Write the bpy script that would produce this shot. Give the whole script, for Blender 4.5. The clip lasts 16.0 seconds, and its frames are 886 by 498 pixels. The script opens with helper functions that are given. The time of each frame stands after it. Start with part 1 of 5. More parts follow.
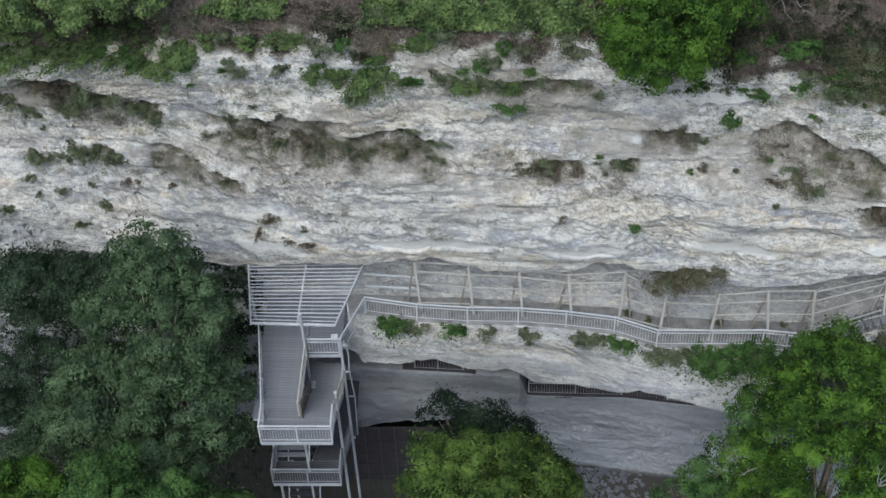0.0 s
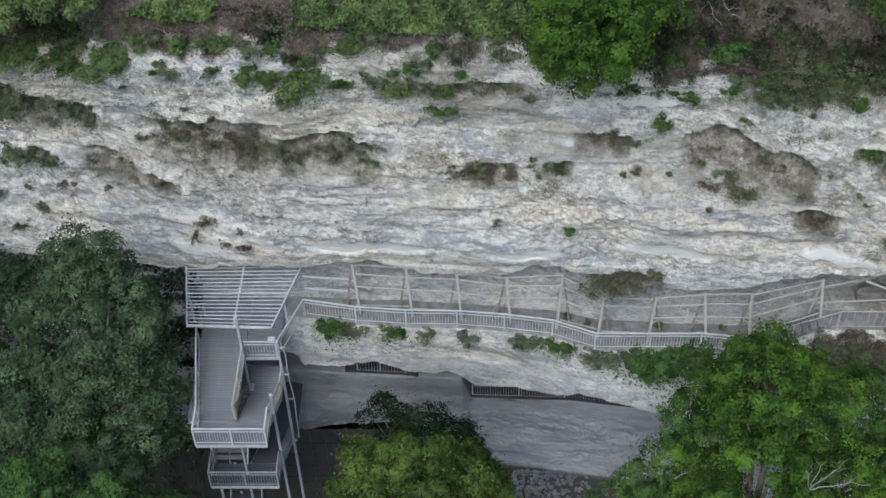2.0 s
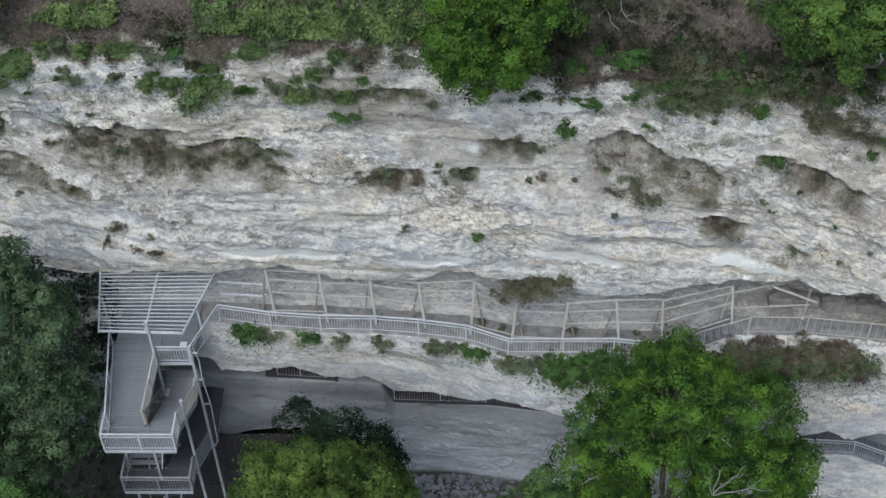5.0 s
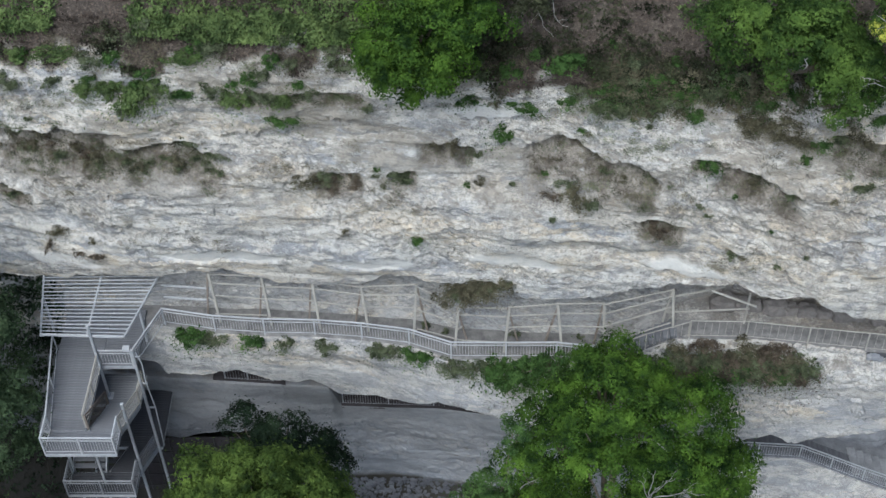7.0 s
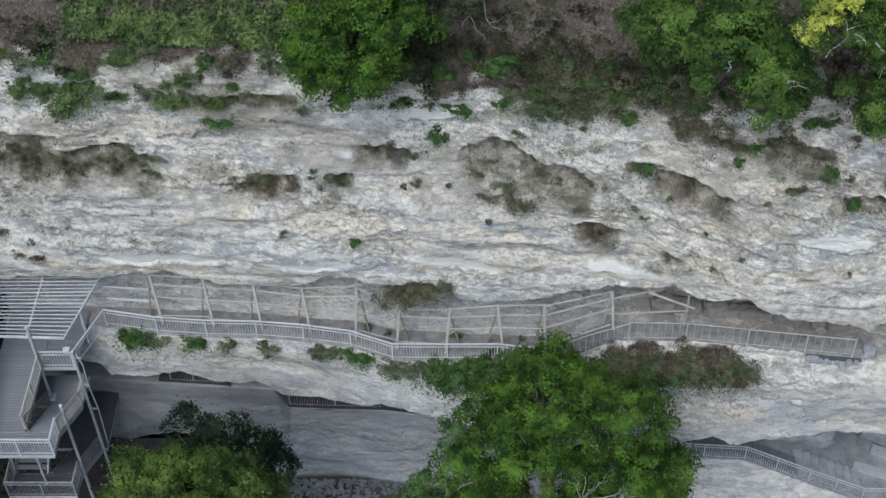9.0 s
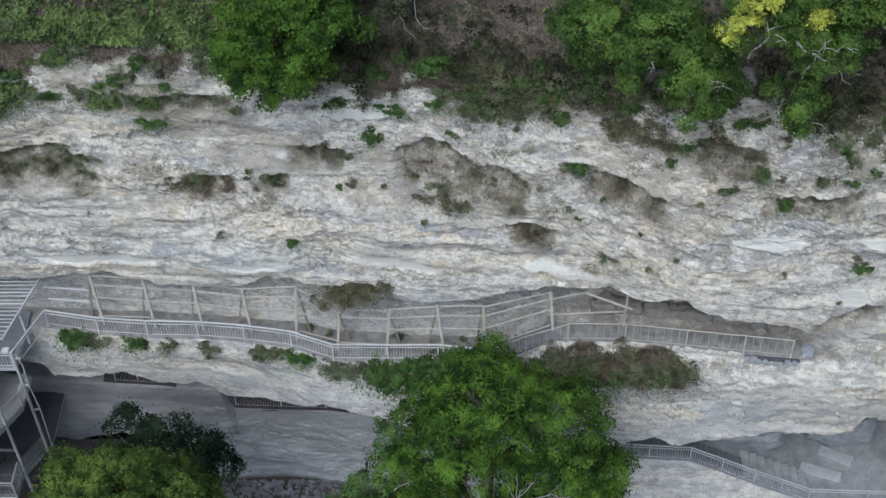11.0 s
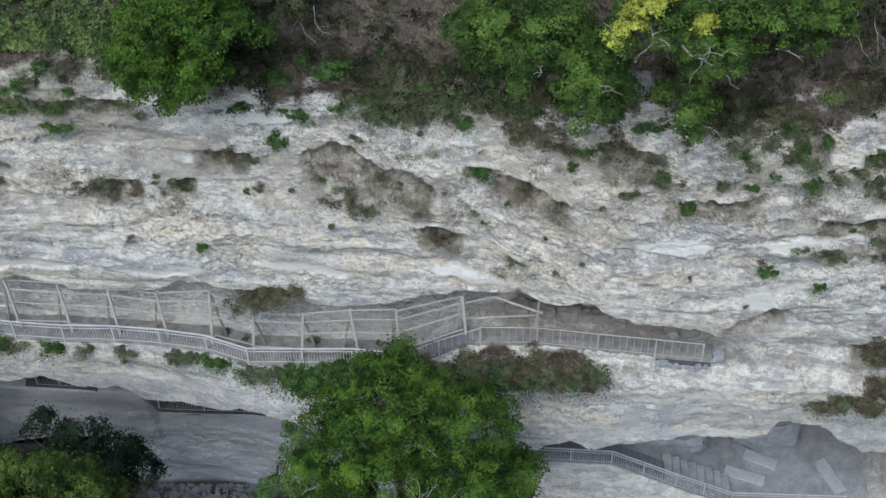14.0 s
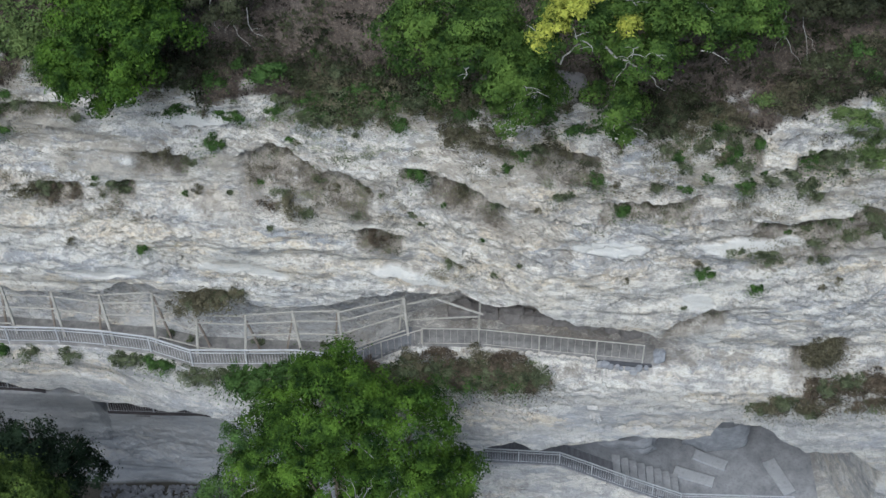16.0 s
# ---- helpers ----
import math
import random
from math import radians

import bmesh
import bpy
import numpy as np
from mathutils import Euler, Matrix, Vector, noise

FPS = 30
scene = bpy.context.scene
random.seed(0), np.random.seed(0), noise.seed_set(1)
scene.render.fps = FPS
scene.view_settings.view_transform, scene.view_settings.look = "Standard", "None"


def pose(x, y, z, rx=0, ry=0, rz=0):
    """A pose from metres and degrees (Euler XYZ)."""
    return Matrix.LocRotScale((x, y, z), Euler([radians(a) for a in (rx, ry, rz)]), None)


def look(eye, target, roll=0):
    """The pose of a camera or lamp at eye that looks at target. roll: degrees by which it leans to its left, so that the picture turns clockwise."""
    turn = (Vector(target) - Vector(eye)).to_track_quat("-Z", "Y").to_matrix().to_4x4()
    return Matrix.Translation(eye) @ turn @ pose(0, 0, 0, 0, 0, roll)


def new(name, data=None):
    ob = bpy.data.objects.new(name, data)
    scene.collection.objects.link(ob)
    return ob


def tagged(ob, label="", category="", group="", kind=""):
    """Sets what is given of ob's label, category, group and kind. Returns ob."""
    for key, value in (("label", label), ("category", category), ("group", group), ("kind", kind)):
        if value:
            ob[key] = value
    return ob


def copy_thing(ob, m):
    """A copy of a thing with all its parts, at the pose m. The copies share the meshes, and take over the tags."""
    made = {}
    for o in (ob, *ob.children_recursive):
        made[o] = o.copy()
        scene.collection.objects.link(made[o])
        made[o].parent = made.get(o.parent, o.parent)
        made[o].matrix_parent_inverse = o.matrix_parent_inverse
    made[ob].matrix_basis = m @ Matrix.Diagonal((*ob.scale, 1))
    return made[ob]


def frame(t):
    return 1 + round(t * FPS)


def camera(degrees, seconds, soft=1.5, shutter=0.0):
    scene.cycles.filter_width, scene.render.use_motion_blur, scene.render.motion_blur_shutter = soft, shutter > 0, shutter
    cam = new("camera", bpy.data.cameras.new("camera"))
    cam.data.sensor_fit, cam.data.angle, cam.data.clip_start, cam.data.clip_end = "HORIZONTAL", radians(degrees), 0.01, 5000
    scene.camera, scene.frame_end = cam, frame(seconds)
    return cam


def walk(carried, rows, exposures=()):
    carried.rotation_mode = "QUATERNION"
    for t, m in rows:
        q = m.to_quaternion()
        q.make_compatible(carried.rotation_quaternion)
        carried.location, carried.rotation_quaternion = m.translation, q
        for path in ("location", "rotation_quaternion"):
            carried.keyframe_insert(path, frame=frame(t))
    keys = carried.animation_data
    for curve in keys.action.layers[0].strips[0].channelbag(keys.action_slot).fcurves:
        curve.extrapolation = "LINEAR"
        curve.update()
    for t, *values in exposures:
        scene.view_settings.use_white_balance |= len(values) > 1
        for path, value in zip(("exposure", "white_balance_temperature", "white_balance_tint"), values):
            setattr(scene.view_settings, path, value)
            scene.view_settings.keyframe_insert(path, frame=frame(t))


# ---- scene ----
cam = camera(33.7, 16.0)

PATH = [
    (0, (6.726, -39.625, 50.175), (6.372, -32.886, 42.796), -2.468),
    (0.5, (7.344, -39.569, 50.179), (7.001, -32.831, 42.797), -2.359),
    (1, (7.973, -39.517, 50.164), (7.638, -32.780, 42.782), -2.282),
    (1.5, (8.605, -39.470, 50.143), (8.276, -32.732, 42.761), -2.227),
    (2, (9.235, -39.428, 50.124), (8.912, -32.689, 42.743), -2.188),
    (2.5, (9.861, -39.390, 50.112), (9.541, -32.651, 42.732), -2.159),
    (3, (10.480, -39.358, 50.110), (10.164, -32.617, 42.730), -2.136),
    (3.5, (11.092, -39.329, 50.117), (10.779, -32.586, 42.739), -2.115),
    (4, (11.698, -39.303, 50.133), (11.388, -32.559, 42.756), -2.094),
    (6.5, (14.671, -39.198, 50.264), (14.382, -32.448, 42.891), -1.929),
    (7, (15.266, -39.179, 50.281), (14.983, -32.428, 42.909), -1.884),
    (7.5, (15.865, -39.160, 50.291), (15.587, -32.409, 42.920), -1.836),
    (8, (16.467, -39.141, 50.293), (16.195, -32.389, 42.922), -1.787),
    (8.5, (17.074, -39.122, 50.287), (16.808, -32.370, 42.916), -1.739),
    (9, (17.685, -39.104, 50.272), (17.425, -32.351, 42.902), -1.691),
    (11.5, (20.773, -39.044, 50.154), (20.537, -32.282, 42.791), -1.519),
    (12, (21.389, -39.042, 50.139), (21.156, -32.276, 42.779), -1.503),
    (12.5, (22.000, -39.043, 50.134), (21.769, -32.274, 42.777), -1.494),
    (13, (22.607, -39.049, 50.138), (22.378, -32.275, 42.785), -1.490),
    (13.5, (23.210, -39.057, 50.153), (22.982, -32.280, 42.803), -1.492),
    (14, (23.809, -39.068, 50.175), (23.582, -32.287, 42.829), -1.497),
    (14.5, (24.406, -39.079, 50.201), (24.181, -32.295, 42.858), -1.503),
    (15, (25.007, -39.088, 50.223), (24.782, -32.301, 42.882), -1.507),
    (15.5, (25.615, -39.093, 50.229), (25.393, -32.305, 42.890), -1.506),
    (16, (26.239, -39.088, 50.206), (26.021, -32.301, 42.866), -1.494),
]
walk(cam, [(t, look(eye, target, roll)) for t, eye, target, roll in PATH], [(0.0, 1.13, 5640, 4), (16.0, 1.13, 5640, 4)])

# ---- world and light ----
SUN_EL, SUN_AZ = radians(54), radians(200)
world = bpy.data.worlds.new("sky")
scene.world = world
world.use_nodes = True
wn = world.node_tree
sky = wn.nodes.new("ShaderNodeTexSky")
sky.sky_type, sky.sun_disc = "NISHITA", False
sky.sun_elevation, sky.sun_rotation = SUN_EL, SUN_AZ
sky.dust_density, sky.air_density, sky.ozone_density = 3.0, 1.0, 1.0
wn.nodes["Background"].inputs["Strength"].default_value = 0.083
wn.links.new(sky.outputs[0], wn.nodes["Background"].inputs["Color"])
sun = new("sun", bpy.data.lights.new("sun", "SUN"))
sun.data.energy, sun.data.angle, sun.data.color = 1.42, radians(40), (1.0, 0.97, 0.93)
sun_dir = Vector((math.sin(SUN_AZ) * math.cos(SUN_EL), math.cos(SUN_AZ) * math.cos(SUN_EL), math.sin(SUN_EL)))
sun.matrix_world = Matrix.Translation((0, -20, 60)) @ sun_dir.to_track_quat("Z", "Y").to_matrix().to_4x4()


# ---- materials ----
def material(name, rough=0.9, metal=0.0):
    m = bpy.data.materials.new(name)
    m.use_nodes = True
    b = m.node_tree.nodes["Principled BSDF"]
    b.inputs["Roughness"].default_value, b.inputs["Metallic"].default_value = rough, metal
    b.inputs["Specular IOR Level"].default_value = 0.25
    return m, m.node_tree, b


def coords(nt, scale=(1, 1, 1), turn=(0, 0, 0)):
    tc, mp = nt.nodes.new("ShaderNodeTexCoord"), nt.nodes.new("ShaderNodeMapping")
    mp.inputs["Scale"].default_value, mp.inputs["Rotation"].default_value = scale, turn
    nt.links.new(tc.outputs["Object"], mp.inputs["Vector"])
    return mp.outputs[0]


def noisy(nt, vec, scale, detail=6.0, rough=0.6, lo=0.35, hi=0.65, warp=0.0):
    n, r = nt.nodes.new("ShaderNodeTexNoise"), nt.nodes.new("ShaderNodeMapRange")
    n.inputs["Scale"].default_value, n.inputs["Detail"].default_value = scale, detail
    n.inputs["Roughness"].default_value, n.inputs["Distortion"].default_value = rough, warp
    nt.links.new(vec, n.inputs["Vector"])
    r.inputs["From Min"].default_value, r.inputs["From Max"].default_value = lo, hi
    nt.links.new(n.outputs["Fac"], r.inputs["Value"])
    return r.outputs[0]


def blend(nt, fac, a, b, mode="MIX"):
    x = nt.nodes.new("ShaderNodeMix")
    x.data_type, x.blend_type = "RGBA", mode
    for sock, value in ((x.inputs[0], fac), (x.inputs[6], a), (x.inputs[7], b)):
        if isinstance(value, bpy.types.NodeSocket):
            nt.links.new(value, sock)
        elif isinstance(value, tuple):
            sock.default_value = (*value, 1)
        else:
            sock.default_value = value
    return x.outputs[2]


def times(nt, a, b, op="MULTIPLY"):
    x = nt.nodes.new("ShaderNodeMath")
    x.operation, x.use_clamp = op, True
    for sock, value in ((x.inputs[0], a), (x.inputs[1], b)):
        if isinstance(value, bpy.types.NodeSocket):
            nt.links.new(value, sock)
        else:
            sock.default_value = value
    return x.outputs[0]


def bumped(nt, b, height, strength, distance):
    n = nt.nodes.new("ShaderNodeBump")
    n.inputs["Strength"].default_value, n.inputs["Distance"].default_value = strength, distance
    nt.links.new(height, n.inputs["Height"])
    nt.links.new(n.outputs[0], b.inputs["Normal"])


def upness(nt, lo, hi):
    g, s, r = (nt.nodes.new("ShaderNode" + k) for k in ("NewGeometry", "SeparateXYZ", "MapRange"))
    nt.links.new(g.outputs["Normal"], s.inputs[0])
    r.inputs["From Min"].default_value, r.inputs["From Max"].default_value = lo, hi
    nt.links.new(s.outputs["Z"], r.inputs["Value"])
    return r.outputs[0]


def height_above(nt, lo, hi):
    tc, s, r = (nt.nodes.new("ShaderNode" + k) for k in ("TexCoord", "SeparateXYZ", "MapRange"))
    nt.links.new(tc.outputs["Object"], s.inputs[0])
    r.inputs["From Min"].default_value, r.inputs["From Max"].default_value = lo, hi
    nt.links.new(s.outputs["Z"], r.inputs["Value"])
    return r.outputs[0]


def patches(nt, vec, scale, warp, lo, hi):
    """Broken patches with crisp, ragged borders: each has a value of its own."""
    n, a, v, s, r = (nt.nodes.new("ShaderNode" + k) for k in ("TexNoise", "VectorMath", "TexVoronoi", "SeparateColor", "MapRange"))
    n.inputs["Scale"].default_value, n.inputs["Detail"].default_value, n.inputs["Roughness"].default_value = scale * 1.7, 8, 0.7
    nt.links.new(vec, n.inputs["Vector"])
    a.operation = "MULTIPLY_ADD"
    a.inputs[1].default_value = (warp, warp, warp)
    nt.links.new(n.outputs["Color"], a.inputs[0])
    nt.links.new(vec, a.inputs[2])
    v.inputs["Scale"].default_value = scale
    nt.links.new(a.outputs[0], v.inputs["Vector"])
    nt.links.new(v.outputs["Color"], s.inputs[0])
    r.inputs["From Min"].default_value, r.inputs["From Max"].default_value = lo, hi
    nt.links.new(s.outputs[0], r.inputs["Value"])
    return r.outputs[0]


def fissures(nt, vec, scale, width, warp=0.4):
    """Thin wandering cracks: where a noise crosses its middle value."""
    n, a, b, r = (nt.nodes.new("ShaderNode" + k) for k in ("TexNoise", "Math", "Math", "MapRange"))
    n.inputs["Scale"].default_value, n.inputs["Detail"].default_value = scale, 9
    n.inputs["Roughness"].default_value, n.inputs["Distortion"].default_value = 0.66, warp
    nt.links.new(vec, n.inputs["Vector"])
    a.operation, a.inputs[1].default_value = "SUBTRACT", 0.5
    nt.links.new(n.outputs["Fac"], a.inputs[0])
    b.operation = "ABSOLUTE"
    nt.links.new(a.outputs[0], b.inputs[0])
    r.inputs["From Min"].default_value, r.inputs["From Max"].default_value = width, width * 0.3
    nt.links.new(b.outputs[0], r.inputs["Value"])
    return r.outputs[0]


def along_x(nt, lo, hi):
    tc, s, r = (nt.nodes.new("ShaderNode" + k) for k in ("TexCoord", "SeparateXYZ", "MapRange"))
    nt.links.new(tc.outputs["Object"], s.inputs[0])
    r.inputs["From Min"].default_value, r.inputs["From Max"].default_value = lo, hi
    nt.links.new(s.outputs["X"], r.inputs["Value"])
    return r.outputs[0]


def make_chalk():
    m, nt, b = material("chalk_rock", 0.95)
    bands = coords(nt, (0.35, 0.7, 1.0), (0, radians(-3), 0))
    plain = coords(nt)
    white, grey, cream, pale = (0.40, 0.374, 0.33), (0.25, 0.247, 0.243), (0.45, 0.39, 0.302), (0.52, 0.492, 0.442)
    # beds of differing tint, a little tilted and wavering
    tc, sep, wave, ramp = (nt.nodes.new("ShaderNode" + k) for k in ("TexCoord", "SeparateXYZ", "Math", "ValToRGB"))
    nt.links.new(tc.outputs["Object"], sep.inputs[0])
    wave.operation = "MULTIPLY_ADD"
    nt.links.new(noisy(nt, bands, 0.5, 8, 0.65, 0.0, 1.0), wave.inputs[0])
    wave.inputs[1].default_value = 5.0
    nt.links.new(sep.outputs["Z"], wave.inputs[2])
    span = nt.nodes.new("ShaderNodeMapRange")
    span.inputs["From Min"].default_value, span.inputs["From Max"].default_value = -7.5, 17.5
    nt.links.new(wave.outputs[0], span.inputs["Value"])
    # greys at 0.43 to 0.50 also carry shade of the recess behind the path
    for at, col in ((0.0, grey), (0.26, (0.30, 0.29, 0.27)), (0.37, (0.37, 0.335, 0.28)), (0.43, (0.28, 0.278, 0.275)), (0.50, (0.30, 0.297, 0.29)), (0.535, pale), (0.575, pale), (0.62, (0.33, 0.305, 0.265)), (0.69, (0.265, 0.265, 0.262)), (0.755, (0.35, 0.315, 0.26)), (0.82, white), (0.885, pale), (0.96, grey)):
        e = ramp.color_ramp.elements.new(at)
        e.color = (*col, 1)
    nt.links.new(span.outputs[0], ramp.inputs[0])
    c = blend(nt, noisy(nt, bands, 0.42, 14, 0.72, 0.42, 0.56, 0.3), white, grey)
    c = blend(nt, times(nt, noisy(nt, bands, 0.4, 10, 0.72, 0.48, 0.6), 0.85), c, cream)
    c = blend(nt, 0.55, c, ramp.outputs[0])
    c = blend(nt, times(nt, along_x(nt, 26.0, 36.0), noisy(nt, bands, 0.7, 10, 0.75, 0.42, 0.62)), c, (0.56, 0.475, 0.35))
    # greyer from the ledge path downwards
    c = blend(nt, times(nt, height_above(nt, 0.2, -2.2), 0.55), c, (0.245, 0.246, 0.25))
    # lichen-grey weathering in ragged sheets, clean pale and cream scars, fine pitting
    c = blend(nt, times(nt, patches(nt, bands, 0.42, 2.6, 0.50, 0.54), times(nt, noisy(nt, plain, 0.9, 13, 0.8, 0.40, 0.45), 0.8)), c, (0.248, 0.255, 0.268))
    c = blend(nt, times(nt, patches(nt, bands, 0.55, 2.2, 0.60, 0.63), times(nt, noisy(nt, bands, 1.1, 13, 0.8, 0.40, 0.45), 0.92)), c, (0.50, 0.425, 0.32))
    c = blend(nt, times(nt, noisy(nt, plain, 0.5, 15, 0.82, 0.50, 0.54, 0.4), 0.55), c, (0.235, 0.225, 0.21))
    c = blend(nt, times(nt, patches(nt, bands, 1.0, 1.4, 0.64, 0.67), times(nt, noisy(nt, plain, 1.4, 12, 0.8, 0.44, 0.5), 0.7)), c, (0.21, 0.21, 0.213))
    c = blend(nt, times(nt, patches(nt, bands, 1.7, 0.9, 0.60, 0.62), 0.65), c, (0.485, 0.46, 0.412))
    c = blend(nt, times(nt, patches(nt, plain, 3.0, 0.6, 0.66, 0.68), 0.6), c, (0.2, 0.192, 0.182))
    c = blend(nt, times(nt, patches(nt, bands, 4.5, 0.4, 0.68, 0.70), 0.65), c, (0.51, 0.468, 0.4))
    c = blend(nt, times(nt, noisy(nt, bands, 1.6, 14, 0.88, 0.54, 0.57, 0.2), 0.6), c, pale)
    c = blend(nt, times(nt, noisy(nt, plain, 2.8, 14, 0.92, 0.53, 0.555), 0.55), c, (0.19, 0.184, 0.178))
    c = blend(nt, times(nt, times(nt, noisy(nt, plain, 7.0, 8, 0.9, 0.54, 0.57), noisy(nt, plain, 0.8, 8, 0.7, 0.42, 0.52)), 0.8), c, (0.10, 0.092, 0.08))
    c = blend(nt, times(nt, noisy(nt, bands, 6.0, 9, 0.92, 0.54, 0.56), 0.6), c, (0.58, 0.552, 0.5))
    beds = coords(nt, (0.3, 0.6, 1.3), (0, radians(-3), 0))
    c = blend(nt, times(nt, times(nt, fissures(nt, beds, 0.8, 0.006), noisy(nt, plain, 0.9, 6, 0.6, 0.46, 0.54)), 0.75), c, (0.10, 0.092, 0.082))
    c = blend(nt, times(nt, times(nt, fissures(nt, beds, 2.2, 0.008, 0.8), noisy(nt, plain, 0.7, 8, 0.7, 0.44, 0.52)), 0.7), c, (0.13, 0.125, 0.118))
    c = blend(nt, times(nt, times(nt, fissures(nt, plain, 3.0, 0.009, 0.6), noisy(nt, bands, 0.6, 8, 0.7, 0.47, 0.55)), 0.6), c, (0.12, 0.115, 0.11))
    # shade under the low overhang, mixed with grime, put into the wall colour
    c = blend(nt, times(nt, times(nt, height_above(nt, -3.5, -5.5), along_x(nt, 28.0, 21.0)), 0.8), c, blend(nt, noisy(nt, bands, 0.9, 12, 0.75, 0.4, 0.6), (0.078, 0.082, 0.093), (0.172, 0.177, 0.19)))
    c = blend(nt, times(nt, times(nt, noisy(nt, bands, 0.6, 13, 0.78, 0.50, 0.56), height_above(nt, 6.0, 10.5)), 0.75), c, (0.235, 0.208, 0.168))
    # shade beside the stair tower painted in together with damp
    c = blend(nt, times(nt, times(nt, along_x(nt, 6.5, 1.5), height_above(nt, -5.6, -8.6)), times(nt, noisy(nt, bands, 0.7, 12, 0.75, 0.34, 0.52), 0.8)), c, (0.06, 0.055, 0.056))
    soil = blend(nt, noisy(nt, plain, 1.1, 12, 0.8, 0.42, 0.58), (0.105, 0.087, 0.07), (0.27, 0.242, 0.205))
    soil = blend(nt, times(nt, noisy(nt, plain, 6.0, 9, 0.85, 0.5, 0.6), 0.6), soil, (0.07, 0.062, 0.04))
    grown, wooded = nt.nodes.new("ShaderNodeAttribute"), nt.nodes.new("ShaderNodeAttribute")
    grown.attribute_name, wooded.attribute_name = "soil", "litter"
    earthy = nt.nodes.new("ShaderNodeMath")
    earthy.operation, earthy.use_clamp = "ADD", True
    nt.links.new(times(nt, times(nt, upness(nt, 0.45, 0.72), noisy(nt, plain, 0.6, 12, 0.8, 0.49, 0.55)), 0.8), earthy.inputs[0])
    nt.links.new(times(nt, grown.outputs["Fac"], noisy(nt, plain, 1.0, 13, 0.82, 0.37, 0.46)), earthy.inputs[1])
    c = blend(nt, earthy.outputs[0], c, soil)
    # ragged grey, stronger lower down
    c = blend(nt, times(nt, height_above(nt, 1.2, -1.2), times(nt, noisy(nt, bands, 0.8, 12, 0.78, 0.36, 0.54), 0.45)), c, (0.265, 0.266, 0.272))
    clean = nt.nodes.new("ShaderNodeAttribute")
    clean.attribute_name = "fresh"
    c = blend(nt, times(nt, clean.outputs["Fac"], times(nt, noisy(nt, bands, 1.4, 12, 0.8, 0.36, 0.48), 0.75)), c, (0.53, 0.51, 0.47))
    # overhang shade put into the colour of the recess wall, browner past x 21
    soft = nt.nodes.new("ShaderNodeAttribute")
    soft.attribute_name = "recess_shade"
    recess_shade = blend(nt, along_x(nt, 21.0, 26.0), (0.29, 0.287, 0.283), (0.18, 0.16, 0.143))
    c = blend(nt, times(nt, soft.outputs["Fac"], times(nt, noisy(nt, bands, 1.6, 14, 0.85, 0.44, 0.52), 0.62)), c, recess_shade)
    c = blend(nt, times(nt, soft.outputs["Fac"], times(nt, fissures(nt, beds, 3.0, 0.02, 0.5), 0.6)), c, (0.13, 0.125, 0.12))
    litter = blend(nt, noisy(nt, plain, 4.0, 10, 0.8), (0.026, 0.021, 0.016), (0.088, 0.07, 0.055))
    litter = blend(nt, times(nt, noisy(nt, plain, 0.8, 12, 0.82, 0.5, 0.58), 0.5), litter, (0.12, 0.1, 0.082))
    litter = blend(nt, times(nt, noisy(nt, plain, 9.0, 6, 0.85, 0.55, 0.6), 0.6), litter, (0.2, 0.155, 0.13))
    c = blend(nt, wooded.outputs["Fac"], c, litter)
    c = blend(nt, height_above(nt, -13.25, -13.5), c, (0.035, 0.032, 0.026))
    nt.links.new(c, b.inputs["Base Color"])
    flake = nt.nodes.new("ShaderNodeTexNoise")
    flake.noise_type = "RIDGED_MULTIFRACTAL"
    flake.inputs["Scale"].default_value, flake.inputs["Detail"].default_value, flake.inputs["Roughness"].default_value = 1.6, 10, 0.75
    nt.links.new(bands, flake.inputs["Vector"])
    h = blend(nt, 0.75, flake.outputs["Fac"], noisy(nt, plain, 7.0, 11, 0.9, 0.2, 0.8))
    bumped(nt, b, h, 0.55, 0.06)
    return m


def make_plain(name, a, b2, scale, rough=0.85, stretch=(1, 1, 1), metal=0.0, bump=0.3, random_mix=0.0):
    m, nt, b = material(name, rough, metal)
    v = coords(nt, stretch)
    c = blend(nt, noisy(nt, v, scale, 6, 0.65, 0.3, 0.7), a, b2)
    c = blend(nt, times(nt, noisy(nt, v, scale * 6, 5, 0.6, 0.5, 0.75), 0.4), c, tuple(0.5 * k for k in a))
    if random_mix:
        info = nt.nodes.new("ShaderNodeObjectInfo")
        c = blend(nt, times(nt, info.outputs["Random"], random_mix), c, tuple(0.55 * k for k in b2))
    nt.links.new(c, b.inputs["Base Color"])
    if bump:
        bumped(nt, b, noisy(nt, v, scale * 8, 6, 0.7, 0.2, 0.8), bump, 0.02)
    return m


